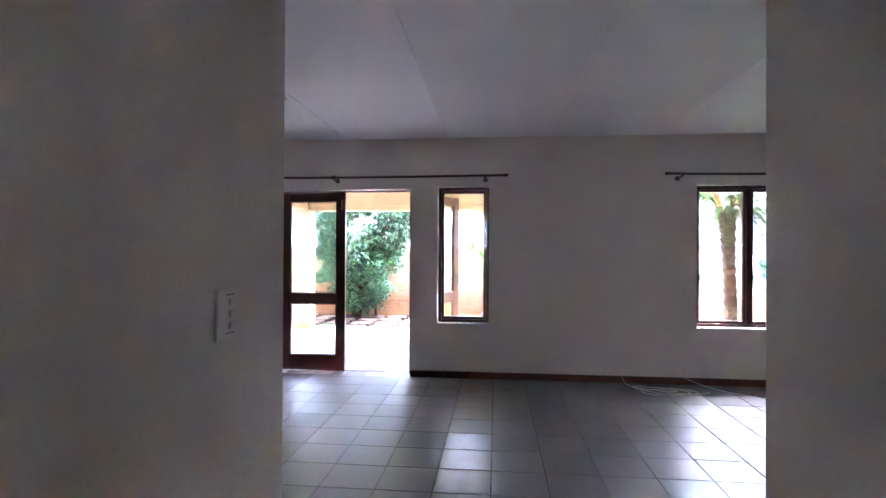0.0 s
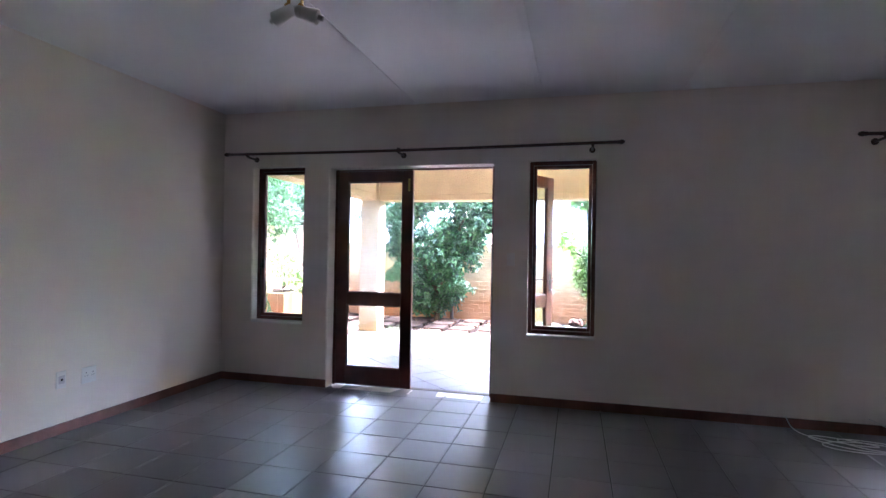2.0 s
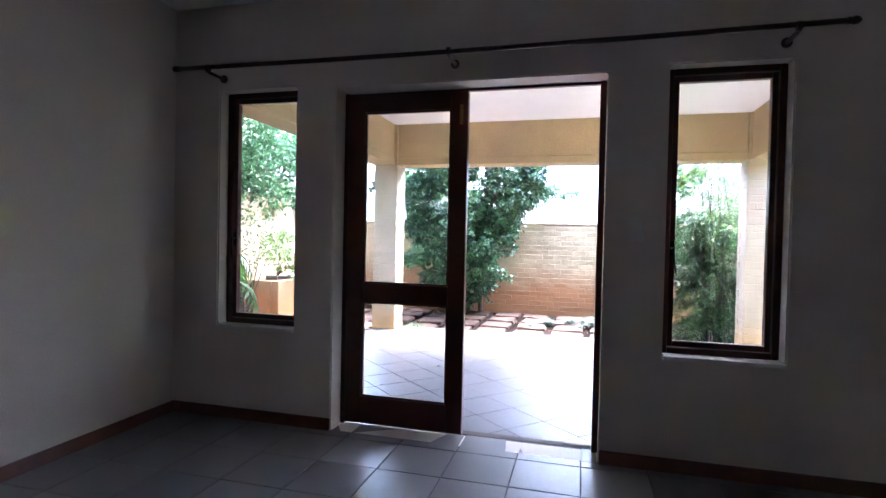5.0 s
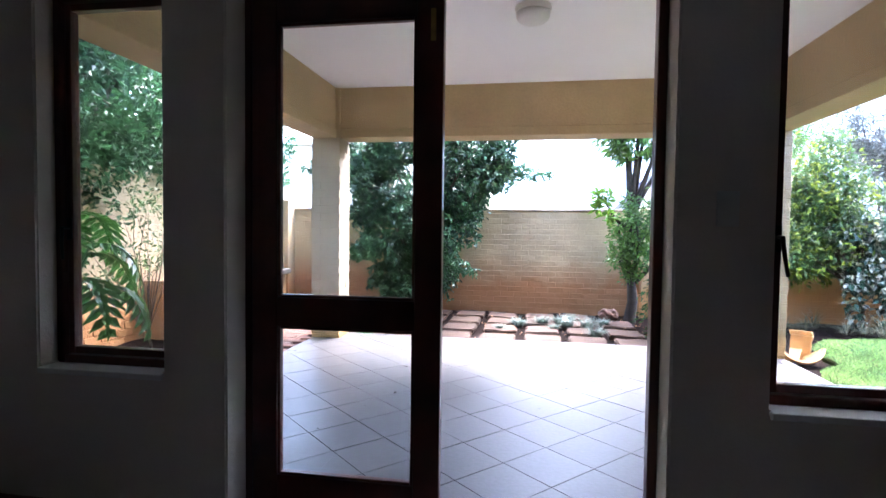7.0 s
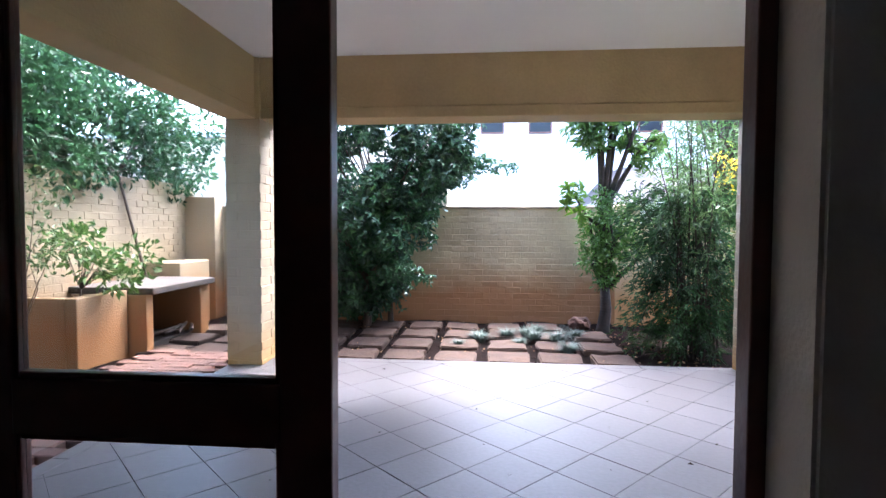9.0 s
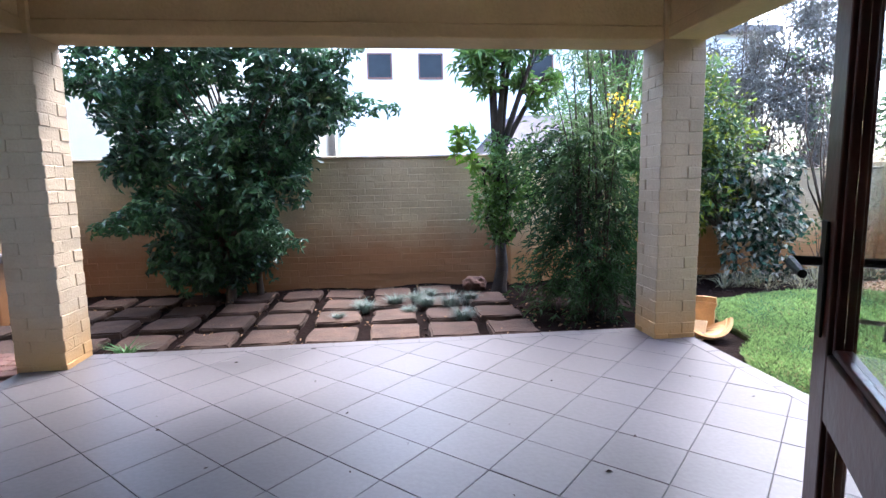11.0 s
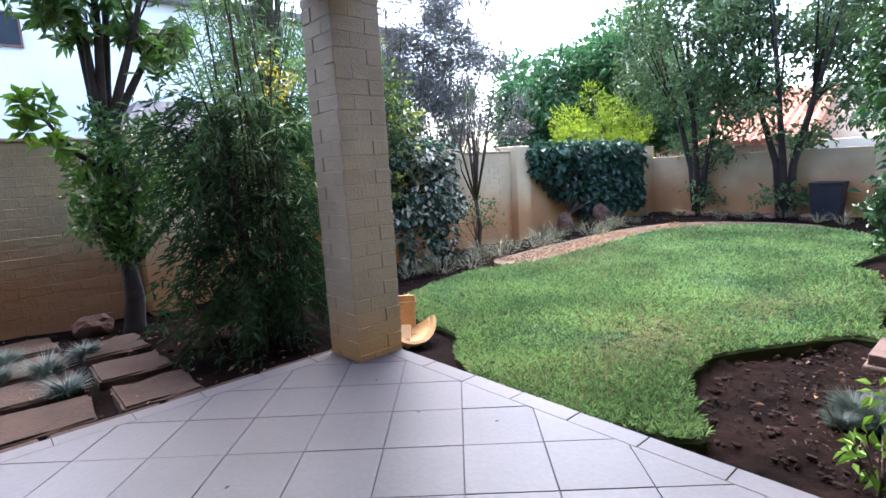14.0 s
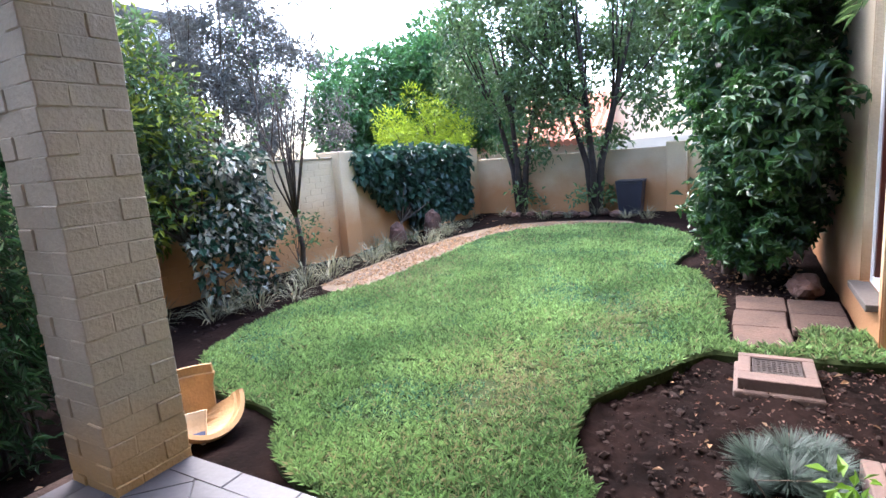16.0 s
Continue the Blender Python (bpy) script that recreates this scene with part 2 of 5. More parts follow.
def wall(name, lo, hi, holes, mat, label, along="x"):
    """A wall of real thickness with openings (a0, a1, z0, z1) right through it."""
    k = 0 if along == "x" else 1
    us = sorted({lo[k], hi[k], *[h[0] for h in holes], *[h[1] for h in holes]})
    zs = sorted({lo[2], hi[2], *[h[2] for h in holes], *[h[3] for h in holes]})
    solid = {(i, j) for i in range(len(us) - 1) for j in range(len(zs) - 1)
             if not any(h[0] <= us[i] < h[1] and h[2] <= zs[j] < h[3] for h in holes)}
    bm, cache = bmesh.new(), {}

    def v(u, w, z):
        key = (round(u, 5), round(w, 5), round(z, 5))
        if key not in cache:
            cache[key] = bm.verts.new((u, w, z) if k == 0 else (w, u, z))
        return cache[key]
    w0, w1 = lo[1 - k], hi[1 - k]
    for i, j in solid:
        a, b, c, d = us[i], us[i + 1], zs[j], zs[j + 1]
        bm.faces.new((v(a, w0, c), v(b, w0, c), v(b, w0, d), v(a, w0, d)))
        bm.faces.new((v(a, w1, c), v(a, w1, d), v(b, w1, d), v(b, w1, c)))
        for (di, dj), q in (((-1, 0), (a, c, a, d)), ((1, 0), (b, c, b, d)), ((0, -1), (a, c, b, c)), ((0, 1), (a, d, b, d))):
            if (i + di, j + dj) not in solid:
                bm.faces.new((v(q[0], w0, q[1]), v(q[2], w0, q[3]), v(q[2], w1, q[3]), v(q[0], w1, q[1])))
    bmesh.ops.recalc_face_normals(bm, faces=bm.faces)
    sharp = [e for e in bm.edges if len(e.link_faces) == 2 and e.calc_face_angle() > 1]
    bmesh.ops.bevel(bm, geom=sharp, offset=0.008, segments=2, affect="EDGES")
    return tagged(part(name, bm, mat), label, "wall", kind="structure")

# ---- the large structure ----
WY0, WY1 = 7.21, 7.385          # the wall with the doors, inner and outer face
LX, RX, CEIL = -1.89, 6.2, 2.69
HEAD, SILL = 2.143, 0.612
PATIO, GARDEN = -0.04, -0.12
WIN = [(-1.55, -0.99), (1.188, 1.762), (3.985, 5.12)]
DOOR = (-0.722, 0.878)

wall("wall_north", (LX - 0.25, WY0, -0.3), (RX + 0.25, WY1, 3.0),
     [(a, b, SILL, HEAD) for a, b in WIN] + [(*DOOR, 0.0, 2.12)], M["wall"], "cream plastered room wall with doorway and windows")
wall("wall_west", (LX - 0.25, -1.2, -0.3), (LX, WY0, 3.0), [], M["wall"], "cream plastered side wall of the room", "y")
wall("wall_east", (RX, -1.2, -0.3), (RX + 0.25, WY0, 3.0), [], M["wall"], "cream plastered end wall of the room", "y")
wall("wall_passage_west", (LX, -1.2, -0.02), (1.33, 2.545, CEIL), [], M["wall"], "cream plastered wall of the passage", "y")
wall("wall_passage_east", (2.415, -1.2, -0.02), (RX, 2.52, CEIL), [], M["wall"], "cream plastered wall of the passage", "y")
wall("wall_south", (LX, -1.45, -0.3), (RX, -1.2, 3.0), [], M["wall"], "cream plastered wall closing the passage")
# outer render of the house wall, one skin proud of the room wall
wall("wall_outer_skin", (LX - 0.25, WY1, -0.3), (5.3, WY1 + 0.02, 3.2),
     [(a, b, SILL, HEAD) for a, b in WIN] + [(*DOOR, -0.04, 2.12)], M["beam"], "cream painted outer house wall")

bm = box((LX - 0.25, -1.45, CEIL), (RX + 0.25, WY0, CEIL + 0.1))
for x in (0.12, 1.28, 2.45, 3.6, 4.77):
    add_box(bm, (x - 0.025, 2.5, CEIL - 0.004), (x + 0.025, WY0, CEIL + 0.05), 0.003)
tagged(part("ceiling", bm, M["ceiling"]), "white painted board ceiling with joint strips", "ceiling", kind="structure")
tagged(part("floor", box((LX - 0.2, -1.4, -0.3), (RX + 0.2, WY1 + 0.02, -0.006)), M["grout"]), "dark grouted bed of the tiled floor", "floor", kind="structure")


def skirting(runs):
    bm = bmesh.new()
    for lo, hi in runs:
        add_box(bm, lo, hi, 0.004)
    tagged(part("baseboard", bm, M["skirting"]), "dark red-brown wooden skirting board", "skirting", kind="structure")


skirting([((LX, 2.56, 0), (LX + 0.016, WY0, 0.075))])
skirting([((LX + 0.016, WY0 - 0.016, 0), (DOOR[0] - 0.002, WY0, 0.075))])
skirting([((DOOR[1] + 0.002, WY0 - 0.016, 0), (RX, WY0, 0.075))])


# ---- windows and doors ----
def frame_bars(parent, x0, x1, z0, z1, y, depth, bar, mat, name, sill=None):
    for n_, lo, hi in (("jamb", (x0, y, z0), (x0 + bar, y + depth, z1)), ("jamb", (x1 - bar, y, z0), (x1, y + depth, z1)),
                       ("head", (x0 + bar, y + 0.001, z1 - bar), (x1 - bar, y + depth - 0.001, z1)),
                       (name, (x0 + bar, y + 0.001, z0), (x1 - bar, y + depth - 0.001, z0 + (sill or bar)))):
        part(n_, box(lo, hi, 0.006), mat, parent)


def pane(parent, lo, hi):
    ob = part("pane", box(lo, hi), M["glass"], parent, "clear glass pane")
    ob.visible_shadow = False
    return ob


def window(k, x0, x1, lights):
    w = thing("window_%d" % k, ((x0 + x1) / 2, 7.35, SILL), "varnished dark red-brown timber window in a plaster reveal", "window", kind="structure")
    y = 7.295
    bar, sash_w = 0.034, 0.03
    frame_bars(w, x0, x1, SILL, HEAD, y, 0.085, bar, M["wood"], "window_sill")
    wide = (x1 - x0 - 2 * bar) / lights
    for i in range(lights):
        a = x0 + bar + i * wide
        b = a + wide
        if i:
            part("mullion", box((a - 0.024, y - 0.004, SILL + bar), (a + 0.024, y + 0.089, HEAD - bar), 0.006), M["wood"], w)
            a += 0.024
        if i < lights - 1:
            b -= 0.024
        lo_z, hi_z = SILL + bar + 0.002, HEAD - bar - 0.002
        for u0, u1 in ((a + 0.002, a + sash_w), (b - sash_w, b - 0.002)):
            part("stile", box((u0, y + 0.022, lo_z), (u1, y + 0.067, hi_z), 0.004), M["wood"], w)
        for z0, z1 in ((lo_z, lo_z + sash_w), (hi_z - sash_w, hi_z)):
            part("rail", box((a + sash_w, y + 0.023, z0), (b - sash_w, y + 0.066, z1), 0.004), M["wood"], w)
        pane(w, (a + sash_w, y + 0.042, lo_z + sash_w), (b - sash_w, y + 0.046, hi_z - sash_w))
        catch = part("casement_fastener", tube([(a + 0.016, y + 0.022, 1.18), (a + 0.016, y - 0.016, 1.18), (a + 0.02, y - 0.024, 1.12), (a + 0.03, y - 0.03, 1.05)], [0.007, 0.008, 0.007, 0.006], 7), M["black"], w, "black iron casement fastener")
        part("catch_plate", box((a + 0.004, y + 0.017, 1.13), (a + 0.028, y + 0.022, 1.22), 0.002), M["black"], catch)
    part("sill_board", box((x0 + 0.002, WY0 - 0.012, SILL - 0.022), (x1 - 0.002, y, SILL + 0.003), 0.005), M["white"], w, "white painted inner sill")
    return w


for k, (a, b) in enumerate(WIN):
    window(k + 1, a, b, 2 if k == 2 else 1)


def glazed_leaf(name, label, wide=0.775, high=2.1):
    """A glazed timber door leaf in the plane y = 0, hinged on x = 0, with a middle rail."""
    d = thing(name, (0, 0, 0), label, "door", kind="structure")
    t = 0.045
    part("stile", box((0, 0, 0.012), (0.105, t, high), 0.004), M["wood"], d)
    part("stile", box((wide - 0.105, 0, 0.012), (wide, t, high), 0.004), M["wood"], d)
    for z0, z1 in ((0.012, 0.185), (0.795, 0.912), (1.998, high)):
        part("rail", box((0.105, 0.001, z0), (wide - 0.105, t - 0.001, z1), 0.004), M["wood"], d)
    for z0, z1 in ((0.185, 0.795), (0.912, 1.998)):
        bm = bmesh.new()
        for lo, hi in (((0.105, 0.008, z0), (0.117, t - 0.008, z1)), ((wide - 0.117, 0.008, z0), (wide - 0.105, t - 0.008, z1)),
                       ((0.117, 0.008, z0), (wide - 0.117, t - 0.008, z0 + 0.012)), ((0.117, 0.008, z1 - 0.012), (wide - 0.117, t - 0.008, z1))):
            add_box(bm, lo, hi, 0.003)
        part("glazing_bead", bm, M["wood"], d)
        pane(d, (0.117, 0.02, z0 + 0.012), (wide - 0.117, 0.024, z1 - 0.012))
    return d, wide, t


fixed, wide, t = glazed_leaf("door_1", "closed glazed mahogany door leaf in the doorway")
fixed.matrix_basis = pose(DOOR[0] + 0.028, 7.352, 0)
part("bolt", box((DOOR[0] + 0.028 + wide - 0.05, 7.345, 1.9), (DOOR[0] + 0.028 + wide - 0.03, 7.353, 2.02), 0.003), M["brass"], fixed, "small brass bolt")
leaf, wide, t = glazed_leaf("door_2", "open glazed mahogany door leaf swung out over the patio", 0.73)
for y in (-0.006, t + 0.001):
    part("backplate", box((wide - 0.075, y, 0.93), (wide - 0.035, y + 0.005, 1.13), 0.002), M["black"], leaf, "black iron lock plate")
    s = -1 if y < 0 else 1
    part("door_handle", tube([(wide - 0.055, y, 1.06), (wide - 0.055, y + s * 0.05, 1.06), (wide - 0.10, y + s * 0.055, 1.062), (wide - 0.17, y + s * 0.05, 1.055)], [0.008, 0.009, 0.009, 0.007], 8), M["black"], leaf, "black iron lever handle")
part("key", tube([(wide - 0.055, -0.005, 0.96), (wide - 0.055, -0.05, 0.958), (wide - 0.055, -0.055, 0.93)], [0.005, 0.005, 0.011], 6), M["steel"], leaf)
part("bolt", box((wide - 0.002, 0.012, 1.02), (wide + 0.012, 0.03, 1.06), 0.002), M["steel"], leaf, "steel latch bolt")
for z in (0.3, 1.05, 1.85):
    part("hinge", tube([(-0.0885, 0.0736, z), (-0.05, 0.045, z), (-0.012, -0.002, z), (0.03, -0.004, z)], [0.012, 0.009, 0.012, 0.008], 8), M["black"], leaf, "black projecting hinge strap")
leaf.matrix_basis = pose(0.988, 7.437, 0, 0, 0, 58.5)
frame_d = thing("door_frame", (0.06, 7.4, 0), "dark mahogany double door frame set in the reveal", "door frame", kind="structure")
part("jamb", box((DOOR[0], 7.345, 0.001), (DOOR[0] + 0.027, 7.4, 2.118), 0.004), M["wood"], frame_d)
part("jamb", box((DOOR[1] - 0.034, 7.345, 0.001), (DOOR[1], 7.4, 2.118), 0.004), M["wood"], frame_d)
part("head", box((DOOR[0] + 0.027, 7.37, 2.104), (DOOR[1] - 0.034, 7.399, 2.119), 0.003), M["wood"], frame_d)
part("threshold", box((DOOR[0] + 0.034, 7.395, -0.036), (DOOR[1] - 0.034, 7.46, 0.004), 0.004), M["slab"], frame_d, "worn concrete threshold")


# ---- things in the room ----
def curtain_rod(x0, x1, brackets):
    r = thing("curtain_rod", ((x0 + x1) / 2, 7.05, 2.24), "bare dark wooden curtain rod on wall brackets", "curtain rod", "curtain rods")
    n = 13
    pts = [(x0 + 0.05 + (x1 - x0 - 0.1) * i / (n - 1), 7.05, 2.245 - 0.012 * math.sin(math.pi * i / (n - 1))) for i in range(n)]
    part("rod", tube(pts, 0.0135, 10), M["rod"], r, smooth=True)
    for s, x in ((-1, x0), (1, x1)):
        part("finial", tube([(x - s * 0.055, 7.05, 2.245), (x - s * 0.045, 7.05, 2.245), (x - s * 0.03, 7.05, 2.245), (x - s * 0.012, 7.05, 2.245), (x, 7.05, 2.245)], [0.018, 0.014, 0.02, 0.017, 0.006], 10), M["rod"], r, smooth=True)
    for x in brackets:
        b = bmesh.new()
        add_tube(b, [(x, WY0, 2.215), (x, 7.07, 2.215), (x, 7.045, 2.222)], [0.011, 0.01, 0.012], 8)
        add_tube(b, [(x - 0.012, 7.05, 2.238), (x + 0.012, 7.05, 2.238)], 0.02, 10)
        add_tube(b, [(x, WY0 - 0.008, 2.215), (x, WY0, 2.215)], 0.026, 12)
        part("bracket", b, M["rod"], r)


curtain_rod(-1.78, 1.97, (-1.52, 0.03, 1.72))
curtain_rod(3.6, 5.55, (3.78, 5.35))


def plate(name, m, wide, high, label, category, bits):
    """A moulded wall plate in the plane y = 0, with small raised or dark bits (x, z, w, h, depth, material)."""
    p = thing(name, (0, 0, 0), label, category)
    part("cover", box((-wide / 2, -0.009, -high / 2), (wide / 2, 0, high / 2), 0.004), M["white"], p)
    for n_, x, z, w, h, d, mt in bits:
        part(n_, box((x - w / 2, -0.009 - d, z - h / 2), (x + w / 2, -0.008, z + h / 2), 0.0015), M[mt], p)
    p.matrix_basis = m
    return p


plate("light_switch", pose(1.33, 2.258, 1.285, 0, 0, 90), 0.072, 0.098, "white three-lever light switch on the passage wall", "switch",
      [("lever", 0.012, 0.022, 0.02, 0.013, 0.006, "white"), ("lever", 0.012, 0.0, 0.02, 0.013, 0.006, "white"), ("lever", 0.012, -0.022, 0.02, 0.013, 0.006, "white"),
       ("gap_line", 0.008, 0.036, 0.034, 0.0015, 0.0006, "black"), ("gap_line", 0.008, -0.036, 0.034, 0.0015, 0.0006, "black")])
plate("light_switch", pose(1.04, WY0, 1.27, 0, 0, 0), 0.07, 0.115, "white light switch beside the doorway", "switch",
      [("lever", 0.0, 0.012, 0.018, 0.013, 0.006, "white"), ("lever", 0.0, -0.012, 0.018, 0.013, 0.006, "white")])
plate("aerial_socket", pose(LX, 5.48, 0.38, 0, 0, 90), 0.075, 0.12, "white aerial socket plate above the skirting", "socket",
      [("surround", 0, 0, 0.045, 0.055, 0.002, "steel"), ("connector", 0, 0, 0.014, 0.014, 0.008, "black")])
plate("wall_socket", pose(LX, 5.70, 0.37, 0, 0, 90), 0.118, 0.118, "white double wall socket above the skirting", "socket",
      [("pin_hole", -0.028, 0.018, 0.007, 0.007, 0.0006, "black"), ("pin_hole", -0.038, -0.004, 0.006, 0.006, 0.0006, "black"), ("pin_hole", -0.018, -0.004, 0.006, 0.006, 0.0006, "black"),
       ("pin_hole", 0.028, 0.018, 0.007, 0.007, 0.0006, "black"), ("pin_hole", 0.018, -0.004, 0.006, 0.006, 0.0006, "black"), ("pin_hole", 0.038, -0.004, 0.006, 0.006, 0.0006, "black"),
       ("rocker", -0.028, -0.036, 0.012, 0.018, 0.004, "white"), ("rocker", 0.028, -0.036, 0.012, 0.018, 0.004, "white")])


def spot_lamp(x, y):
    s = thing("ceiling_spotlight", (x, y, CEIL), "white two-headed ceiling spotlight with brass joints", "ceiling light")
    b = tube([(x, y, CEIL + 0.001), (x, y, CEIL - 0.012), (x, y, CEIL - 0.026), (x, y, CEIL - 0.032)], [0.088, 0.09, 0.075, 0.03], 28)
    part("base_plate", b, M["white"], s, smooth=True)
    for dx, dy, ax in ((-0.035, -0.01, (-0.95, 0.1, -0.34)), (0.03, 0.01, (0.93, 0.25, -0.28))):
        p = Vector((x + dx, y + dy, CEIL - 0.03))
        q = p + Vector((0, 0, -0.085))
        part("arm", tube([p, q], 0.009, 8), M["brass"], s, "brass arm")
        part("knuckle", tube([q + Vector((0, -0.016, 0)), q + Vector((0, 0.016, 0))], 0.016, 10), M["brass"], s)
        d = Vector(ax).normalized()
        o = q - d * 0.035 + Vector((0, 0, -0.028))
        part("lamp_head", tube([o, o + d * 0.012, o + d * 0.05, o + d * 0.12, o + d * 0.124], [0.022, 0.031, 0.033, 0.041, 0.036], 18), M["white"], s, smooth=True)
        part("lampholder", tube([o + d * 0.118, o + d * 0.15], [0.018, 0.014], 10), M["white"], s)


spot_lamp(0.173, 4.989)


def cable(pts, name="cable"):
    c = bpy.data.curves.new(name, "CURVE")
    c.dimensions, c.bevel_depth, c.bevel_resolution, c.resolution_u = "3D", 0.0035, 2, 6
    sp = c.splines.new("NURBS")
    sp.points.add(len(pts) - 1)
    for q, p in zip(sp.points, pts):
        q.co = (*p, 1)
    sp.use_endpoint_u, sp.order_u = True, 4
    ob = new(name, c)
    c.materials.append(M["white"])
    return tagged(ob, "thin white cable lying in loose loops by the skirting", "cable", "loose cables")


loops = []
for i in range(22):
    a = i * 0.9
    loops.append((3.45 + 0.012 * i + 0.30 * math.cos(a), 6.85 + 0.13 * math.sin(a * 1.02), 0.004 + 0.05 * max(0, math.sin(a * 0.5)) ** 4))
cable([(3.2, 7.19, 0.09), (3.19, 7.1, 0.06), (3.15, 6.95, 0.01)] + loops)
cable([(3.75, 7.19, 0.12), (3.8, 7.1, 0.1), (4.0, 6.95, 0.03), (4.3, 6.8, 0.004), (4.6, 6.62, 0.004), (4.55, 6.4, 0.004)])

# ---- patio ----
PX0, PX1, PY1 = -1.98, 2.91, 11.31
tagged(part("patio_slab", box((PX0 + 0.004, WY1 + 0.02, -0.4), (PX1 - 0.004, PY1 - 0.004, PATIO - 0.006)), M["patio_grout"]), "concrete patio slab under the tiles", "patio", kind="structure")
tagged(part("patio_ceiling", box((PX0 - 0.02, WY1 + 0.02, 2.74), (PX1 + 0.02, PY1, 2.86)), M["ceiling"]), "white painted patio ceiling", "ceiling", kind="structure")
# left overhang is widened out of view to shade the side wall
roof = prism([(PX0 - 1.2, -2.0), (9.6, -2.0), (9.6, 8.7), (PX1 + 0.4, 8.7), (PX1 + 0.4, PY1 + 0.45), (PX0 - 0.5, PY1 + 0.45), (PX0 - 0.5, 10.6), (PX0 - 1.2, 10.6)], 3.2, 3.32)
tagged(part("roof", roof, M["roofgrey"]), "grey flat eaves of the house roof, left overhang added for shade", "roof", kind="structure")


def beam(name, lo, hi, axis):
    """A painted beam with a shallow lip at its foot."""
    bm = box((lo[0], lo[1], lo[2] + 0.1), hi, 0.006)
    grow = 0.012
    a, b = list(lo), [hi[0], hi[1], lo[2] + 0.098]
    k = 1 - axis
    a[k] -= grow
    b[k] += grow
    add_box(bm, a, b, 0.01)
    tagged(part(name, bm, M["beam"]), "cream painted brick beam of the patio roof", "beam", kind="structure")


BZ = 2.19
beam("beam_front", (PX0, 11.02, BZ), (PX1, PY1, 3.2), 0)
beam("beam_right", (2.63, WY1 + 0.02, BZ), (PX1, 11.006, 3.2), 1)
beam("beam_left", (PX0, WY1 + 0.02, BZ), (-1.725, 11.006, 3.2), 1)
lamp = thing("bulkhead_light", (0.41, 9.14, 2.74), "round white bulkhead light on the patio ceiling", "ceiling light")
part("base_ring", tube([(0.41, 9.14, 2.741), (0.41, 9.14, 2.70)], [0.125, 0.125], 32), M["white"], lamp)
part("diffuser", tube([(0.41, 9.14, 2.70), (0.41, 9.14, 2.665), (0.41, 9.14, 2.64), (0.41, 9.14, 2.632)], [0.117, 0.115, 0.09, 0.03], 32), M["white"], lamp, "opal diffuser", True)


# ---- the ground ----
def bumpy_ground():
    """One sheet: fine round the garden, coarse out to the horizon."""
    xs = sorted([-900, -200, -60, -25, -12] + list(np.arange(-6, 14.01, 0.125)) + [18, 30, 70, 220, 900] + list(np.arange(3.02, 5.3, 0.031)))
    ys = sorted([-900, -200, -60, -20] + list(np.arange(7, 15.01, 0.125)) + [20, 32, 70, 220, 900] + list(np.arange(8.02, 9.6, 0.031)))
    v, f = [], []
    for y in ys:
        for x in xs:
            fine = -6 <= x <= 14 and 7.5 < y <= 15
            h = 0.035 * (noise.fractal((x * 2.1, y * 2.1, 0), 0.8, 2.0, 4)) if fine else 0
            h += 0.02 * noise.fractal((x * 9.0, y * 9.0, 3), 0.5, 2.2, 5) + 0.012 * noise.noise((x * 24, y * 24, 8)) if 3 < x < 5.4 and 7.9 < y < 9.7 else 0
            v.append((x, y, GARDEN - 0.03 + (h if not (PX0 < x < PX1 and y < PY1) else -0.05)))
    w = len(xs)
    for j in range(len(ys) - 1):
        for i in range(w - 1):
            f.append((j * w + i, j * w + i + 1, (j + 1) * w + i + 1, (j + 1) * w + i))
    return v, f


v, f = bumpy_ground()
tagged(raw("ground", v, f, M["soil"], smooth=True), "bare dark red-brown garden soil", "ground", kind="structure")


def smooth_loop(pts, steps=6):
    out, n = [], len(pts)
    for i in range(n):
        a, b, c, d = (Vector(pts[(i + k) % n]) for k in (-1, 0, 1, 2))
        for s in range(steps):
            t = s / steps
            out.append(0.5 * ((2 * b) + (c - a) * t + (2 * a - 5 * b + 4 * c - d) * t * t + (3 * b - a - 3 * c + d) * t ** 3))
    return [(p.x, p.y) for p in out]


LAWN = smooth_loop([(2.98, 9.6), (2.98, 10.3), (3.13, 10.7), (3.42, 11.02), (3.52, 11.7), (3.98, 12.25), (5.0, 12.5), (5.9, 12.25), (7.3, 12.2), (8.9, 12.25), (9.7, 11.6), (10.0, 10.6),
                    (9.5, 9.75), (8.4, 9.38), (7.3, 9.5), (7.0, 9.3), (6.35, 9.1), (6.1, 9.02), (5.5, 8.99), (5.14, 8.95), (5.12, 8.7), (5.2, 8.58), (5.46, 8.54), (5.5, 8.3), (5.44, 8.1), (5.05, 8.12), (4.98, 8.5), (4.96, 8.9), (4.9, 9.08), (4.65, 9.22), (4.2, 9.5), (3.75, 9.52), (3.4, 9.35), (3.1, 9.2)])

LAWN = [(x + 0.03 * noise.noise((x * 6, y * 6, 1)), y + 0.03 * noise.noise((x * 6, y * 6, 9))) for x, y in LAWN]


def inside(poly, x, y):
    x, y = np.asarray(x), np.asarray(y)
    res = np.zeros(x.shape, bool)
    for (x0, y0), (x1, y1) in zip(poly, poly[1:] + poly[:1]):
        if y0 != y1:
            res ^= ((y0 > y) != (y1 > y)) & (x < (x1 - x0) * (y - y0) / (y1 - y0) + x0)
    return res


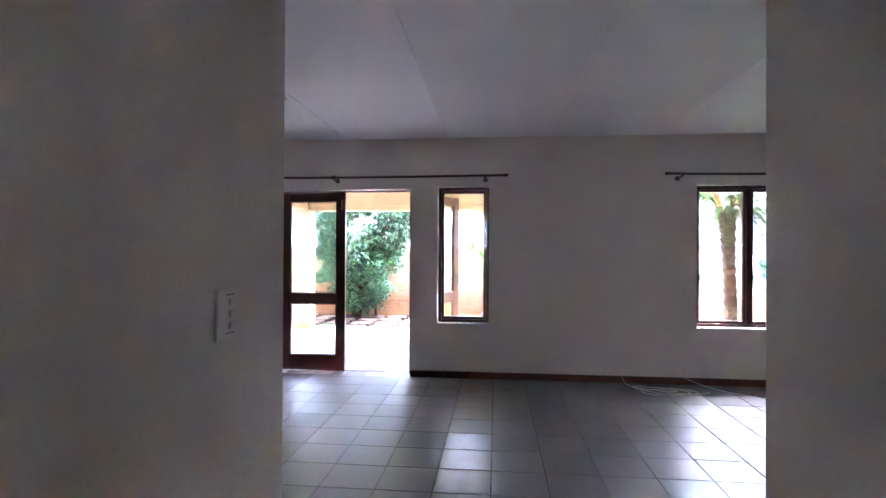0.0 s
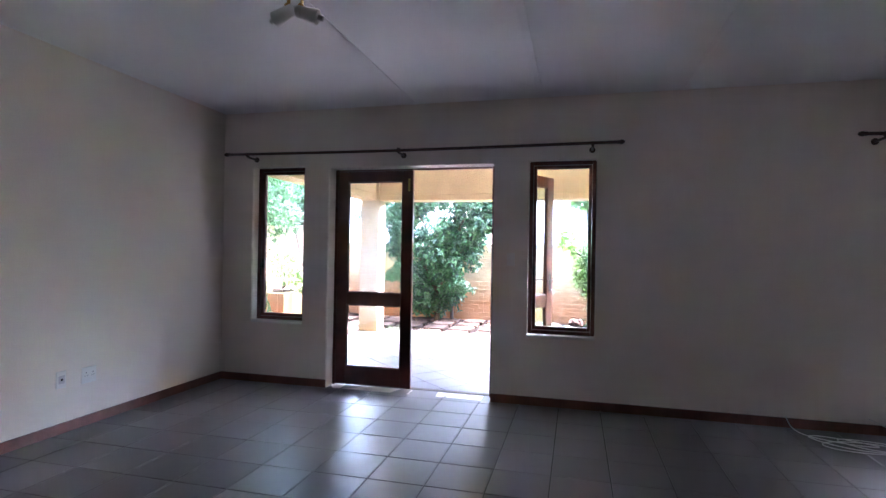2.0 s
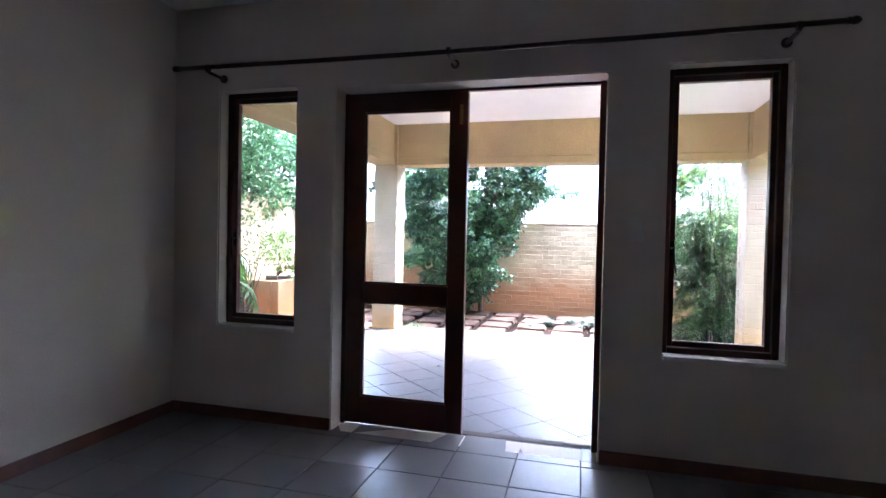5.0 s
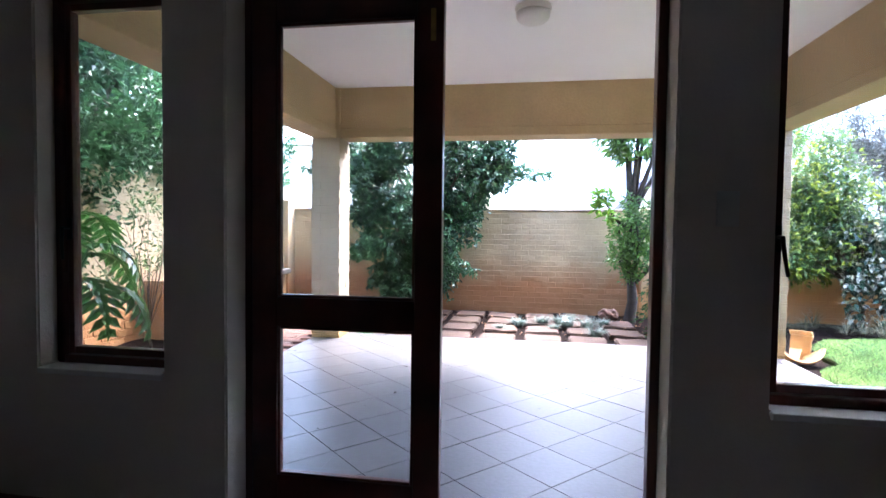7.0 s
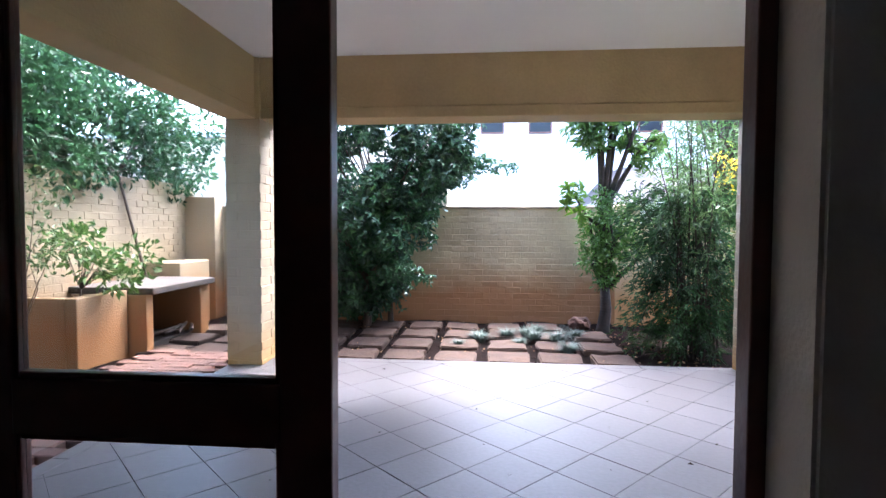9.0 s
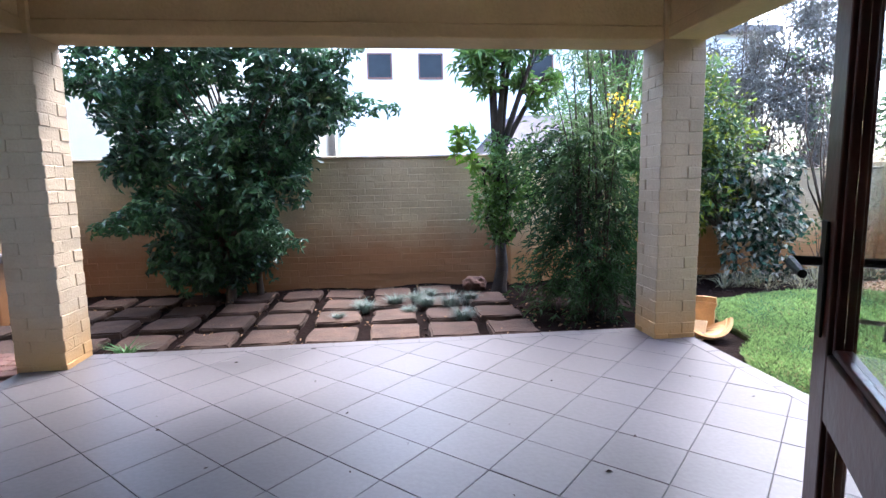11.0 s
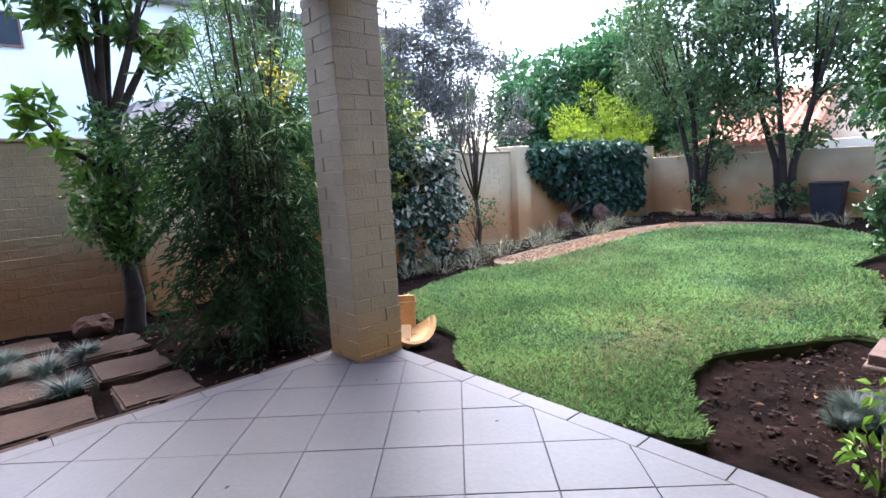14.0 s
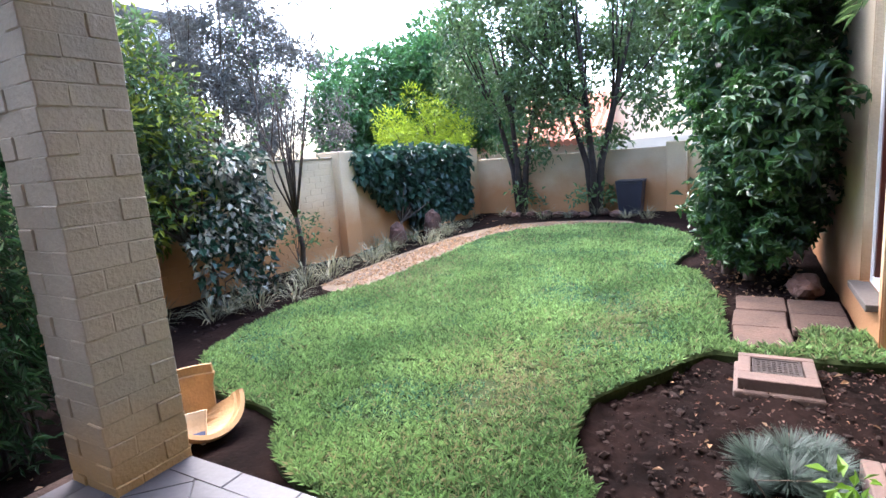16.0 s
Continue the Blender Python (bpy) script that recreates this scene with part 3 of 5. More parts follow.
TURF = -0.085
lawn = prism(LAWN, -0.3, TURF, 0.02)
tagged(part("lawn", lawn, M["turf"]), "cut green lawn with a spaded edge", "lawn", kind="structure")
path_strip = smooth_loop([(5.7, 12.34), (6.6, 12.3), (7.9, 12.3), (8.9, 12.33), (9.72, 11.7), (10.1, 10.5), (10.55, 10.55), (10.6, 11.6), (10.1, 12.5), (9.0, 12.9), (7.5, 12.95), (6.2, 12.9), (5.7, 12.75)])
tagged(part("gravel_strip", prism(path_strip, -0.3, -0.098), M["gravel"]), "pale pinkish gravel strip along the lawn", "gravel strip", kind="structure")


# ---- foliage ----
rng = np.random.default_rng(7)


def unit(a):
    return a / np.maximum(np.linalg.norm(a, axis=-1, keepdims=True), 1e-9)


def leaf_mesh(pos, axis, normal, length, width, fold=0.25, bend=0.15, strap=False):
    """Folded, slightly bent leaves from arrays: base place, the way they grow, the way they face; strap: creased across, as narrow arching blades are."""
    n = len(pos)
    axis = unit(axis)
    side = unit(np.cross(axis, normal))
    up = np.cross(side, axis)
    L_, W_ = length[:, None], width[:, None]
    base = pos
    mid = pos + axis * L_ * 0.5
    tip = pos + axis * L_ - up * L_ * bend
    left = mid + side * W_ * 0.5 + up * W_ * fold
    right = mid - side * W_ * 0.5 + up * W_ * fold
    v = np.stack([base, left, tip, right], 1).reshape(-1, 3)
    i = np.arange(n)[:, None] * 4
    f = np.concatenate([i + [0, 3, 1], i + [1, 3, 2]] if strap else [i + [0, 2, 1], i + [0, 3, 2]], 0)
    return v, f


def crown_leaves(clumps, per, length, ratio=0.45, up=0.5, jitter=0.6, hang=0.0, fill=0.35):
    """Leaves over rough clumps (x, y, z, radius): most near the skin, some within."""
    P, A, N = [], [], []
    for x, y, z, r in clumps:
        n = max(6, int(per * r * r))
        d = unit(rng.normal(size=(n, 3)))
        rad = r * (1 - fill * rng.random((n, 1)) ** 1.5) * (1 + 0.25 * np.sin(d[:, :1] * 7 + x * 3) * np.cos(d[:, 1:2] * 6 + y))
        P.append(np.array([x, y, z]) + d * rad * [1, 1, 0.85])
        A.append(d * 0.9 + rng.normal(size=(n, 3)) * jitter + [0, 0, -hang])
        N.append(d * 0.5 + rng.normal(size=(n, 3)) * jitter * 0.6 + [0, 0, up])
    P, A, N = (np.concatenate(q) for q in (P, A, N))
    ln = length * (0.6 + 0.8 * rng.random(len(P)))
    return leaf_mesh(P, A, N, ln, ln * ratio)


def rosettes(clumps, per, length, ratio=0.4, count=8, droop=0.15, up=0.7):
    """Whorls of leaflets that fan out round their stalk ends, over the skin of rough clumps."""
    P, A, N = [], [], []
    for x, y, z, r in clumps:
        n = max(4, int(per * r * r))
        d = unit(rng.normal(size=(n, 3)))
        c = np.array([x, y, z]) + d * r * (0.65 + 0.45 * rng.random((n, 1)))
        face = unit(d * 0.6 + [0, 0, up] + rng.normal(size=(n, 3)) * 0.3)
        u = unit(np.cross(face, rng.normal(size=(n, 3))))
        w_ = np.cross(face, u)
        for k in range(count):
            a = 6.283 * k / count + rng.normal(size=(n, 1)) * 0.2
            P.append(c), A.append(u * np.cos(a) + w_ * np.sin(a) - face * droop + rng.normal(size=(n, 3)) * 0.12), N.append(face)
    P, A, N = (np.concatenate(q) for q in (P, A, N))
    ln = length * (0.65 + 0.6 * rng.random(len(P)))
    return leaf_mesh(P, A, N, ln, ln * ratio, 0.15, 0.2)


def spread(n, lo, hi, r0, r1, round_=True):
    """Clumps scattered in an ellipsoid between two corners."""
    lo, hi = np.array(lo), np.array(hi)
    out = []
    while len(out) < n:
        q = rng.random(3) * 2 - 1
        if not round_ or np.linalg.norm(q) < 1:
            p = (lo + hi) / 2 + q * (hi - lo) / 2
            out.append((*p, r0 + (r1 - r0) * rng.random()))
    return out


def limbs(bm, foot, clumps, radius, fork=0.45, every=1):
    """A tapered trunk from foot to a fork, and bent limbs out to the clumps."""
    foot = Vector(foot)
    mid = Vector(np.mean([c[:3] for c in clumps], 0))
    top = foot.lerp(mid, fork)
    top.x, top.y = foot.x * 0.6 + top.x * 0.4, foot.y * 0.6 + top.y * 0.4
    add_tube(bm, [foot - Vector((0, 0, 0.05)), foot + Vector((0.01, 0.01, 0.08)), foot.lerp(top, 0.5) + Vector((0.03, -0.02, 0)), top], [radius * 1.35, radius * 1.05, radius * 0.9, radius * 0.75], 8)
    for c in clumps[::every]:
        e = Vector(c[:3])
        k = top.lerp(e, 0.5) + Vector((rng.normal() * 0.08, rng.normal() * 0.08, 0.12))
        add_tube(bm, [top - Vector((0, 0, radius)), k, e], [radius * 0.5, radius * 0.28, radius * 0.1], 5)


def shrub(name, label, category, foot, clumps, leafmat, per, length, radius=0.03, ratio=0.45, up=0.5, jitter=0.6, hang=0.0, fork=0.35, bark="bark", group="", every=1, fill=0.35, stems=1, whorl=0):
    s = thing(name, foot, label, category, group)
    b = bmesh.new()
    k = max(1, len(clumps) // stems)
    for i in range(stems):
        part_ = clumps[i * k:(i + 1) * k] or clumps[:k]
        limbs(b, (foot[0] + (0.12 * rng.normal() if stems > 1 else 0), foot[1] + (0.12 * rng.normal() if stems > 1 else 0), foot[2]), part_, radius, fork, every)
    part("trunk", b, M[bark], s, smooth=True)
    v, f = rosettes(clumps, per, length, ratio, whorl) if whorl else crown_leaves(clumps, per, length, ratio, up, jitter, hang, fill)
    raw("crown", v, f, L[leafmat], s)
    return s


G = GARDEN - 0.03
# the dense broad-leaved shrub before the garden wall
cl = []
for z0, z1, x0, x1, k in ((0.1, 0.45, -1.6, -1.0, 9), (0.4, 0.95, -1.9, -0.8, 20), (0.9, 1.45, -2.1, -0.55, 24), (1.4, 1.9, -2.3, -0.2, 26), (1.9, 2.4, -2.45, 0.0, 30), (2.3, 3.4, -2.65, -0.1, 42)):
    cl += spread(k, (x0, 12.65, z0), (x1, 13.8, z1), 0.12, 0.3, False)
tips = []
for x, y, z, dx, dz in ((0.05, 12.95, 2.05, 0.12, -0.02), (-0.1, 12.85, 2.35, 0.1, 0.05), (-0.75, 12.75, 0.75, 0.09, -0.03), (-1.9, 12.8, 0.9, -0.07, -0.02), (-2.45, 12.9, 2.3, -0.08, -0.05)):
    tips += [(x + dx * q, y - 0.03 * q, z + dz * q, 0.17 - 0.022 * q) for q in range(6)]
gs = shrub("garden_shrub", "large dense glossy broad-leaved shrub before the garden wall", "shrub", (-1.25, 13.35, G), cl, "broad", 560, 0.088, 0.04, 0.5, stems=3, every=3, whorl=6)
# inner leaves use a darker material, putting the crown's inner shade into colour
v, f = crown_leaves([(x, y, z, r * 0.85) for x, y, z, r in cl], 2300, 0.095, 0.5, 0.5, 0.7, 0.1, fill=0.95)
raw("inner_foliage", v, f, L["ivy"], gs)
v, f = rosettes(tips, 900, 0.08, 0.42, 6)
raw("outer_sprays", v, f, L["broad"], gs)
# slim tree with light green rosettes
TX0, TY0 = 1.88, 13.4
cl = [(TX0 + dx, TY0 + dy, z, r) for dx, dy, z, r in ((-0.12, -0.15, 1.05, 0.22), (0.08, -0.2, 0.8, 0.2), (-0.2, -0.1, 1.3, 0.16), (0.25, -0.1, 1.25, 0.2), (-0.05, -0.25, 0.6, 0.15), (-0.2, -0.2, 0.82, 0.18),
      (0.15, -0.1, 1.05, 0.22), (0.0, -0.25, 1.4, 0.18), (0.3, -0.15, 1.55, 0.14), (-0.05, -0.15, 1.62, 0.13), (0.4, -0.1, 1.0, 0.16))]
tree = shrub("garden_tree", "slim multi-stemmed tree with light green leaf rosettes", "tree", (TX0, TY0, G), cl, "magnolia", 7500, 0.066, 0.082, 0.45, fork=0.5, bark="deadbark", fill=0.8)
b = bmesh.new()
tops = []
for x, y, z in ((1.6, 13.5, 3.0), (1.66, 13.3, 2.7), (1.85, 13.2, 3.15), (2.3, 13.1, 2.85), (2.5, 13.4, 2.5), (2.05, 13.6, 3.2)):
    mid = ((TX0 + x) / 2 + 0.06, (y + TY0) / 2, 1.75 + (z - 1.75) * 0.5)
    add_tube(b, [(TX0, TY0, 0.9), (TX0 + (x - TX0) * 0.12, TY0, 1.6), mid, (x, y, z)], [0.052, 0.042, 0.026, 0.01], 7)
    for q in range(6):
        e = (max(1.45, x + rng.normal() * 0.2), y + rng.normal() * 0.22, z + rng.normal() * 0.26 - 0.1)
        add_tube(b, [mid if q < 2 else (x, y, z - 0.15), e], [0.012, 0.004], 5)
        tops.append((*e, 0.1 + 0.08 * rng.random()))
add_tube(b, [(TX0, TY0 - 0.03, 1.2), (1.62, 13.15, 1.36), (1.42, 13.0, 1.64)], [0.03, 0.022, 0.01], 6)
part("upper_trunk", b, M["deadbark"], tree, smooth=True)
v, f = rosettes(tops, 640, 0.125, 0.3, 8)
raw("upper_crown", v, f, L["magnolia"], tree)
v, f = rosettes([(1.42, 13.0, 1.68, 0.1), (1.4, 12.95, 1.55, 0.08), (1.46, 13.0, 1.42, 0.07)], 700, 0.13, 0.38, 8, -0.5)
raw("young_rosette", v, f, L["bright"], tree, "pale yellow-green young leaf rosette")
# feathery bamboo beside the post
bam = thing("bamboo_clump", (2.45, 12.15, G), "dark feathery bamboo clump beside the patio post", "bamboo")
b = bmesh.new()
cl = []
for i in range(26):
    a, r = rng.random() * 6.28, 0.22 * rng.random() ** 0.5
    x, y = 2.6 + r * math.cos(a), 12.1 + r * math.sin(a)
    h = 1.5 + 1.7 * rng.random()
    lean = (rng.normal() * 0.24 - 0.04, rng.normal() * 0.2)
    p = [(x + lean[0] * (q ** 2), y + lean[1] * (q ** 2), G + h * q) for q in (0, 0.25, 0.5, 0.75, 1)]
    part("culm", tube(p, [0.011, 0.01, 0.009, 0.006, 0.003], 5), M["deadbark"], bam)
    for q in range(5):
        k = 0.55 + 0.45 * rng.random()
        cl.append((x + lean[0] * k * k + rng.normal() * 0.12, y + lean[1] * k * k + rng.normal() * 0.12, G + h * k, 0.06 + 0.09 * rng.random()))
v, f = crown_leaves(cl, 1500, 0.08, 0.2, 0.3, 0.9, 0.35, fill=0.95)
raw("foliage", v, f, L["olive"], bam, "lighter green young foliage")
# arching feathery sprays that hang out from the clump
P, A, N = [], [], []
bs = bmesh.new()
for i in range(210):
    a = rng.random() * 6.28
    z = G + 0.22 + 1.6 * rng.random()
    o = Vector((2.52 + 0.24 * math.cos(a), 12.2 + 0.22 * math.sin(a), z))
    d = Vector((math.cos(a) * 1.15, math.sin(a) * 0.85, 0))
    reach, rise = 0.18 + 0.34 * rng.random(), 0.15 + 0.3 * rng.random()
    sp = [o + d * reach * q + Vector((0, 0, rise * q - (0.35 + rise) * q * q)) for q in np.linspace(0, 1, 7)]
    add_tube(bs, sp[::2], [0.004, 0.003, 0.002, 0.001], 4)
    for q in range(46):
        k = 0.1 + 0.9 * rng.random()
        m_ = min(5, int(k * 6))
        P.append(sp[m_].lerp(sp[m_ + 1], k * 6 - m_) + Vector(rng.normal(size=3) * 0.022))
        A.append(d * 0.7 + Vector((rng.normal() * 0.8, rng.normal() * 0.8, -0.25 + rng.normal() * 0.4)))
        N.append((rng.normal() * 0.4, rng.normal() * 0.4, 1))
part("spray", bs, M["deadbark"], bam)
ln = 0.075 * (0.6 + 0.8 * rng.random(len(P)))
v, f = leaf_mesh(np.array(P), np.array(A), np.array(N, float), ln, ln * 0.2, 0.1, 0.25)
raw("feathery_sprays", v, f, L["feather"], bam)
v, f = crown_leaves(spread(24, (2.1, 11.95, 0.4), (2.95, 12.7, 1.65), 0.13, 0.24) + spread(12, (2.35, 11.95, -0.05), (2.85, 12.5, 0.55), 0.09, 0.18), 2300, 0.08, 0.2, 0.3, 0.9, 0.3, fill=0.95)
raw("inner_foliage", v, f, L["feather"], bam)
yf = shrub("flowering_shrub", "thin green shrub with yellow blossom behind the bamboo", "shrub", (3.3, 13.45, G), spread(12, (2.95, 13.2, 0.9), (3.6, 13.7, 2.3), 0.12, 0.22), "olive", 900, 0.07, 0.02, 0.4)
v, f = crown_leaves([(3.3, 13.25, 1.85, 0.1), (3.38, 13.25, 2.0, 0.09), (3.22, 13.25, 2.12, 0.07), (3.42, 13.25, 1.7, 0.06)], 4200, 0.05, 0.7, fill=0.5)
raw("blossom", v, f, L["blossom"], yf, "bright yellow blossom")
# beyond the post: yellow-green shrub, climbers, saplings
cl = []
for x, y, top, w_ in ((4.2, 13.45, 2.2, 0.34), (4.6, 13.6, 2.5, 0.36), (4.95, 13.7, 2.25, 0.3), (4.4, 13.75, 2.5, 0.34), (3.85, 13.5, 2.4, 0.32)):
    for q in range(9):
        k = q / 8
        cl.append((x + rng.normal() * 0.16, y + rng.normal() * 0.12, 0.75 + (top - 0.75) * k, (w_ - 0.16 * k) * (0.75 + 0.5 * rng.random())))
yg = shrub("yellow_green_shrub", "yellow-green privet shrub in the garden bed", "shrub", (5.0, 13.5, G), [(x, y, z, r * 0.85) for x, y, z, r in cl], "olive", 3000, 0.08, 0.03, 0.5, fill=0.85)
v, f = crown_leaves([(x, y, z + 0.05, r) for x, y, z, r in cl], 800, 0.085, 0.42, 0.8, 0.5, fill=0.12)
raw("young_leaves", v, f, L["yellow"], yg)
cl = spread(34, (4.5, 13.25, 0.5), (5.85, 13.7, 1.35), 0.12, 0.22, False)
for x in (4.75, 5.1, 5.2, 5.45):
    drop = 0.4 + 0.5 * rng.random()
    cl += [(x + 0.02 * q, 13.3, 0.5 - drop * q / 6, 0.1 - 0.008 * q) for q in range(7)]
vc = shrub("variegated_climber", "cream-edged variegated ivy hanging over the garden wall", "climber", (5.6, 13.8, G), cl, "ivy", 1700, 0.085, 0.02, 0.75, hang=0.6, every=4)
v, f = crown_leaves([(x, y, z, r * 1.06) for x, y, z, r in cl], 2000, 0.08, 0.6, hang=0.7, fill=0.2)
raw("variegated_leaves", v, f, L["variegated"], vc, "cream-edged leaves")
shrub("garden_sapling", "thin bare-limbed sapling before the garden wall", "tree", (6.3, 13.6, G), spread(15, (5.5, 13.1, 1.0), (7.0, 13.9, 3.6), 0.14, 0.28), "olive", 240, 0.065, 0.035, 0.4, fork=0.35, fill=0.95)
shrub("small_shrub", "small grey-green shrub at the foot of the sapling", "shrub", (6.15, 13.5, G), spread(8, (5.8, 13.3, 0.1), (6.5, 13.75, 0.7), 0.13, 0.2), "olive", 900, 0.06, 0.012)
cl = []
for x in np.arange(7.9, 11.4, 0.14):
    foot_z = max(0.0, 0.8 - 0.65 * (x - 7.9) / 1.3) + 0.22 * abs(math.sin(x * 3.3))
    cl += [(x, 13.82 + 0.06 * rng.random(), z, 0.1 + 0.05 * rng.random()) for z in np.arange(1.27, foot_z, -0.14)]
shrub("ivy_curtain", "dark ivy hanging in a thick mat over the garden wall", "climber", (8.6, 13.75, G), cl, "ivy", 3000, 0.12, 0.03, 0.85, 0.2, 0.4, 0.8, every=9)
# trees before the far wall
for x, y, top, wide in ((12.0, 12.9, 5.6, 1.5), (11.9, 11.35, 5.9, 1.7)):
    t_ = thing("garden_tree", (x, y, G), "multi-stemmed olive-green tree before the far garden wall", "tree", "far garden trees")
    b = bmesh.new()
    cl = []
    for k in range(5):
        a = k * 1.26 + x
        e = (x + wide * 0.55 * math.cos(a), y + wide * 0.55 * math.sin(a), top * 0.62)
        add_tube(b, [(x + 0.05 * math.cos(a), y + 0.05 * math.sin(a), G), (x + 0.14 * math.cos(a), y + 0.14 * math.sin(a), 0.8), (x + wide * 0.25 * math.cos(a), y + wide * 0.25 * math.sin(a), 1.8), e], [0.075, 0.06, 0.042, 0.015], 6)
        for q in range(3):
            g = (e[0] + rng.normal() * 0.45, e[1] + rng.normal() * 0.45, top * (0.5 + 0.4 * rng.random()))
            add_tube(b, [(x + wide * 0.25 * math.cos(a), y + wide * 0.25 * math.sin(a), 1.8), g], [0.024, 0.006], 5)
    part("trunk", b, M["deadbark"], t_, smooth=True)
    v, f = crown_leaves(spread(80, (x - wide, y - wide, 0.95), (x + wide, y + wide, top), 0.28, 0.5) + spread(10, (x - 0.5, y - 0.5, 0.0), (x + 0.5, y + 0.4, 0.5), 0.12, 0.2) + spread(8, (x - 0.6, y - 0.6, 1.0), (x + 0.6, y + 0.6, 1.5), 0.12, 0.22), 900, 0.11, 0.45, 0.4, 0.7, 0.1, fill=0.9)
    raw("crown", v, f, L["olive"], t_)
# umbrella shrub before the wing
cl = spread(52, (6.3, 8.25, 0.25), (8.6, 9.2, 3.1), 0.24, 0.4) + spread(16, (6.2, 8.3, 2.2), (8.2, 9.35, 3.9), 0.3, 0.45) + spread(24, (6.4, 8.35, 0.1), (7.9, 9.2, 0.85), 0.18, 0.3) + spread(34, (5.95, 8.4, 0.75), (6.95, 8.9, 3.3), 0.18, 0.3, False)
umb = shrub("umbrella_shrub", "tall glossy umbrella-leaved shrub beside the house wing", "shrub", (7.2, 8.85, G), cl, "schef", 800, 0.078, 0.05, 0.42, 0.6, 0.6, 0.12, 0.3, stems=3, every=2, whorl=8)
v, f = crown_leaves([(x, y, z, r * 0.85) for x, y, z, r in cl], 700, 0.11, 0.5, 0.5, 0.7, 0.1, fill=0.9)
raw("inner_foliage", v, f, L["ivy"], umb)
# small leafy plant and blue tufts in the near bed
cl = [(3.22 + dx, 8.63 + dy, z_, r_) for dx, dy, z_, r_ in ((0, 0, 0.2, 0.06), (0.08, -0.08, 0.1, 0.08), (-0.08, 0.03, 0.04, 0.08), (0.1, 0.03, -0.04, 0.08), (-0.02, -0.12, 0.0, 0.09), (0.12, -0.12, 0.15, 0.06), (-0.03, 0.02, 0.26, 0.035))]
shrub("young_shrub", "young bright green leafy plant in the near bed", "plant", (3.22, 8.63, G), cl, "bright", 4200, 0.055, 0.008, 0.42, 0.6, 0.5, fork=0.1)


def tuft(name, label, x, y, z, blades, high, wide, mat, group, splay=0.75):
    t_ = thing(name, (x, y, z), label, "grass tuft", group)
    a = rng.random(blades) * 6.283
    lean = 0.08 + splay * rng.random(blades)
    rad = high * 0.35 * rng.random(blades)
    P = np.stack([x + rad * np.cos(a), y + rad * np.sin(a), np.full(blades, z - 0.01)], 1)
    A = np.stack([np.cos(a) * lean, np.sin(a) * lean, np.ones(blades)], 1)
    N = np.stack([-np.cos(a), -np.sin(a), lean], 1)
    ln = high * (0.6 + 0.6 * rng.random(blades))
    v, f = leaf_mesh(P, A, N, ln, np.full(blades, wide), 0.0, 0.45, True)
    raw("foliage", v, f, L[mat], t_)
    return t_


for x, y, s in ((0.3, 12.6, 1), (0.62, 12.85, 1), (0.95, 12.7, 1.1), (1.2, 12.6, 1.3), (1.25, 12.1, 1.1), (0.25, 12.75, 0.8), (1.0, 13.15, 1), (0.75, 12.45, 0.7), (1.45, 12.9, 0.9), (0.05, 12.3, 0.7), (0.85, 13.0, 0.9)):
    tuft("grass_tuft", "blue-green mondo grass tuft between the pavers", x, y, -0.13, 320, 0.15 * s, 0.006, "tuft", "tufts between the pavers")
for x, y, s in ((3.86, 8.83, 1.4), (3.95, 8.71, 1.5), (3.77, 8.72, 1.5), (4.02, 8.6, 1.2), (3.86, 8.6, 1.4), (3.7, 8.84, 1.0), (3.7, 8.6, 1.2)):
    tuft("blue_grass_tuft", "fine blue-green grass tuft in the near bed", x, y, -0.14, 520, 0.085 * s, 0.005, "bedtuft", "tufts in the near bed")
for i in range(44):
    x = 3.2 + 8.6 * i / 43
    y = 12.75 + 0.75 * rng.random() + (0.25 if x > 5.6 else 0)
    if x > 10.3:
        x, y = 10.9 + 1.1 * rng.random(), 9.6 + (i - 35) * 0.5 + rng.random() * 0.2
    tuft("strap_leaf_clump", "arching grey-green strap-leaved clump in the border", x, y, -0.14, 44, 0.22 + 0.14 * rng.random(), 0.011, "strap", "border clumps", 1.5)
tuft("fern_tuft", "small green fern at the foot of the patio post", -1.5, 11.45, -0.12, 40, 0.17, 0.018, "dark", "ferns")


# left side: climber over the side wall, planter shrub, split-leaf plant
cl = spread(90, (-4.6, 8.4, 1.7), (-3.85, 14.2, 3.0), 0.24, 0.38, False) + [(-4.0, 9.9 + 0.14 * q, 1.7 - 0.1 * q, 0.1) for q in range(5)]
shrub("wall_creeper", "thick green creeper growing over the side wall", "climber", (-4.0, 13.0, G), cl, "broad", 1700, 0.085, 0.02, 0.55, fork=0.85, every=5)
shrub("planter_shrub", "leggy green shrub in the brick planter", "shrub", (-3.72, 11.3, 0.44), spread(14, (-3.8, 10.85, 0.6), (-3.0, 11.6, 1.25), 0.1, 0.2), "magnolia", 1300, 0.085, 0.012, 0.45)
cl = spread(24, (-3.9, 9.5, 0.25), (-3.1, 10.85, 1.75), 0.13, 0.26)
shrub("thin_shrub", "thin twiggy shrub against the side wall", "shrub", (-3.5, 10.3, G), cl, "olive", 900, 0.055, 0.014, fill=0.9, fork=0.2)
PHX, PHY = -2.95, 8.65
phil = thing("split_leaf_plant", (PHX, PHY, G), "split-leaf philodendron with large glossy lobed leaves", "plant")
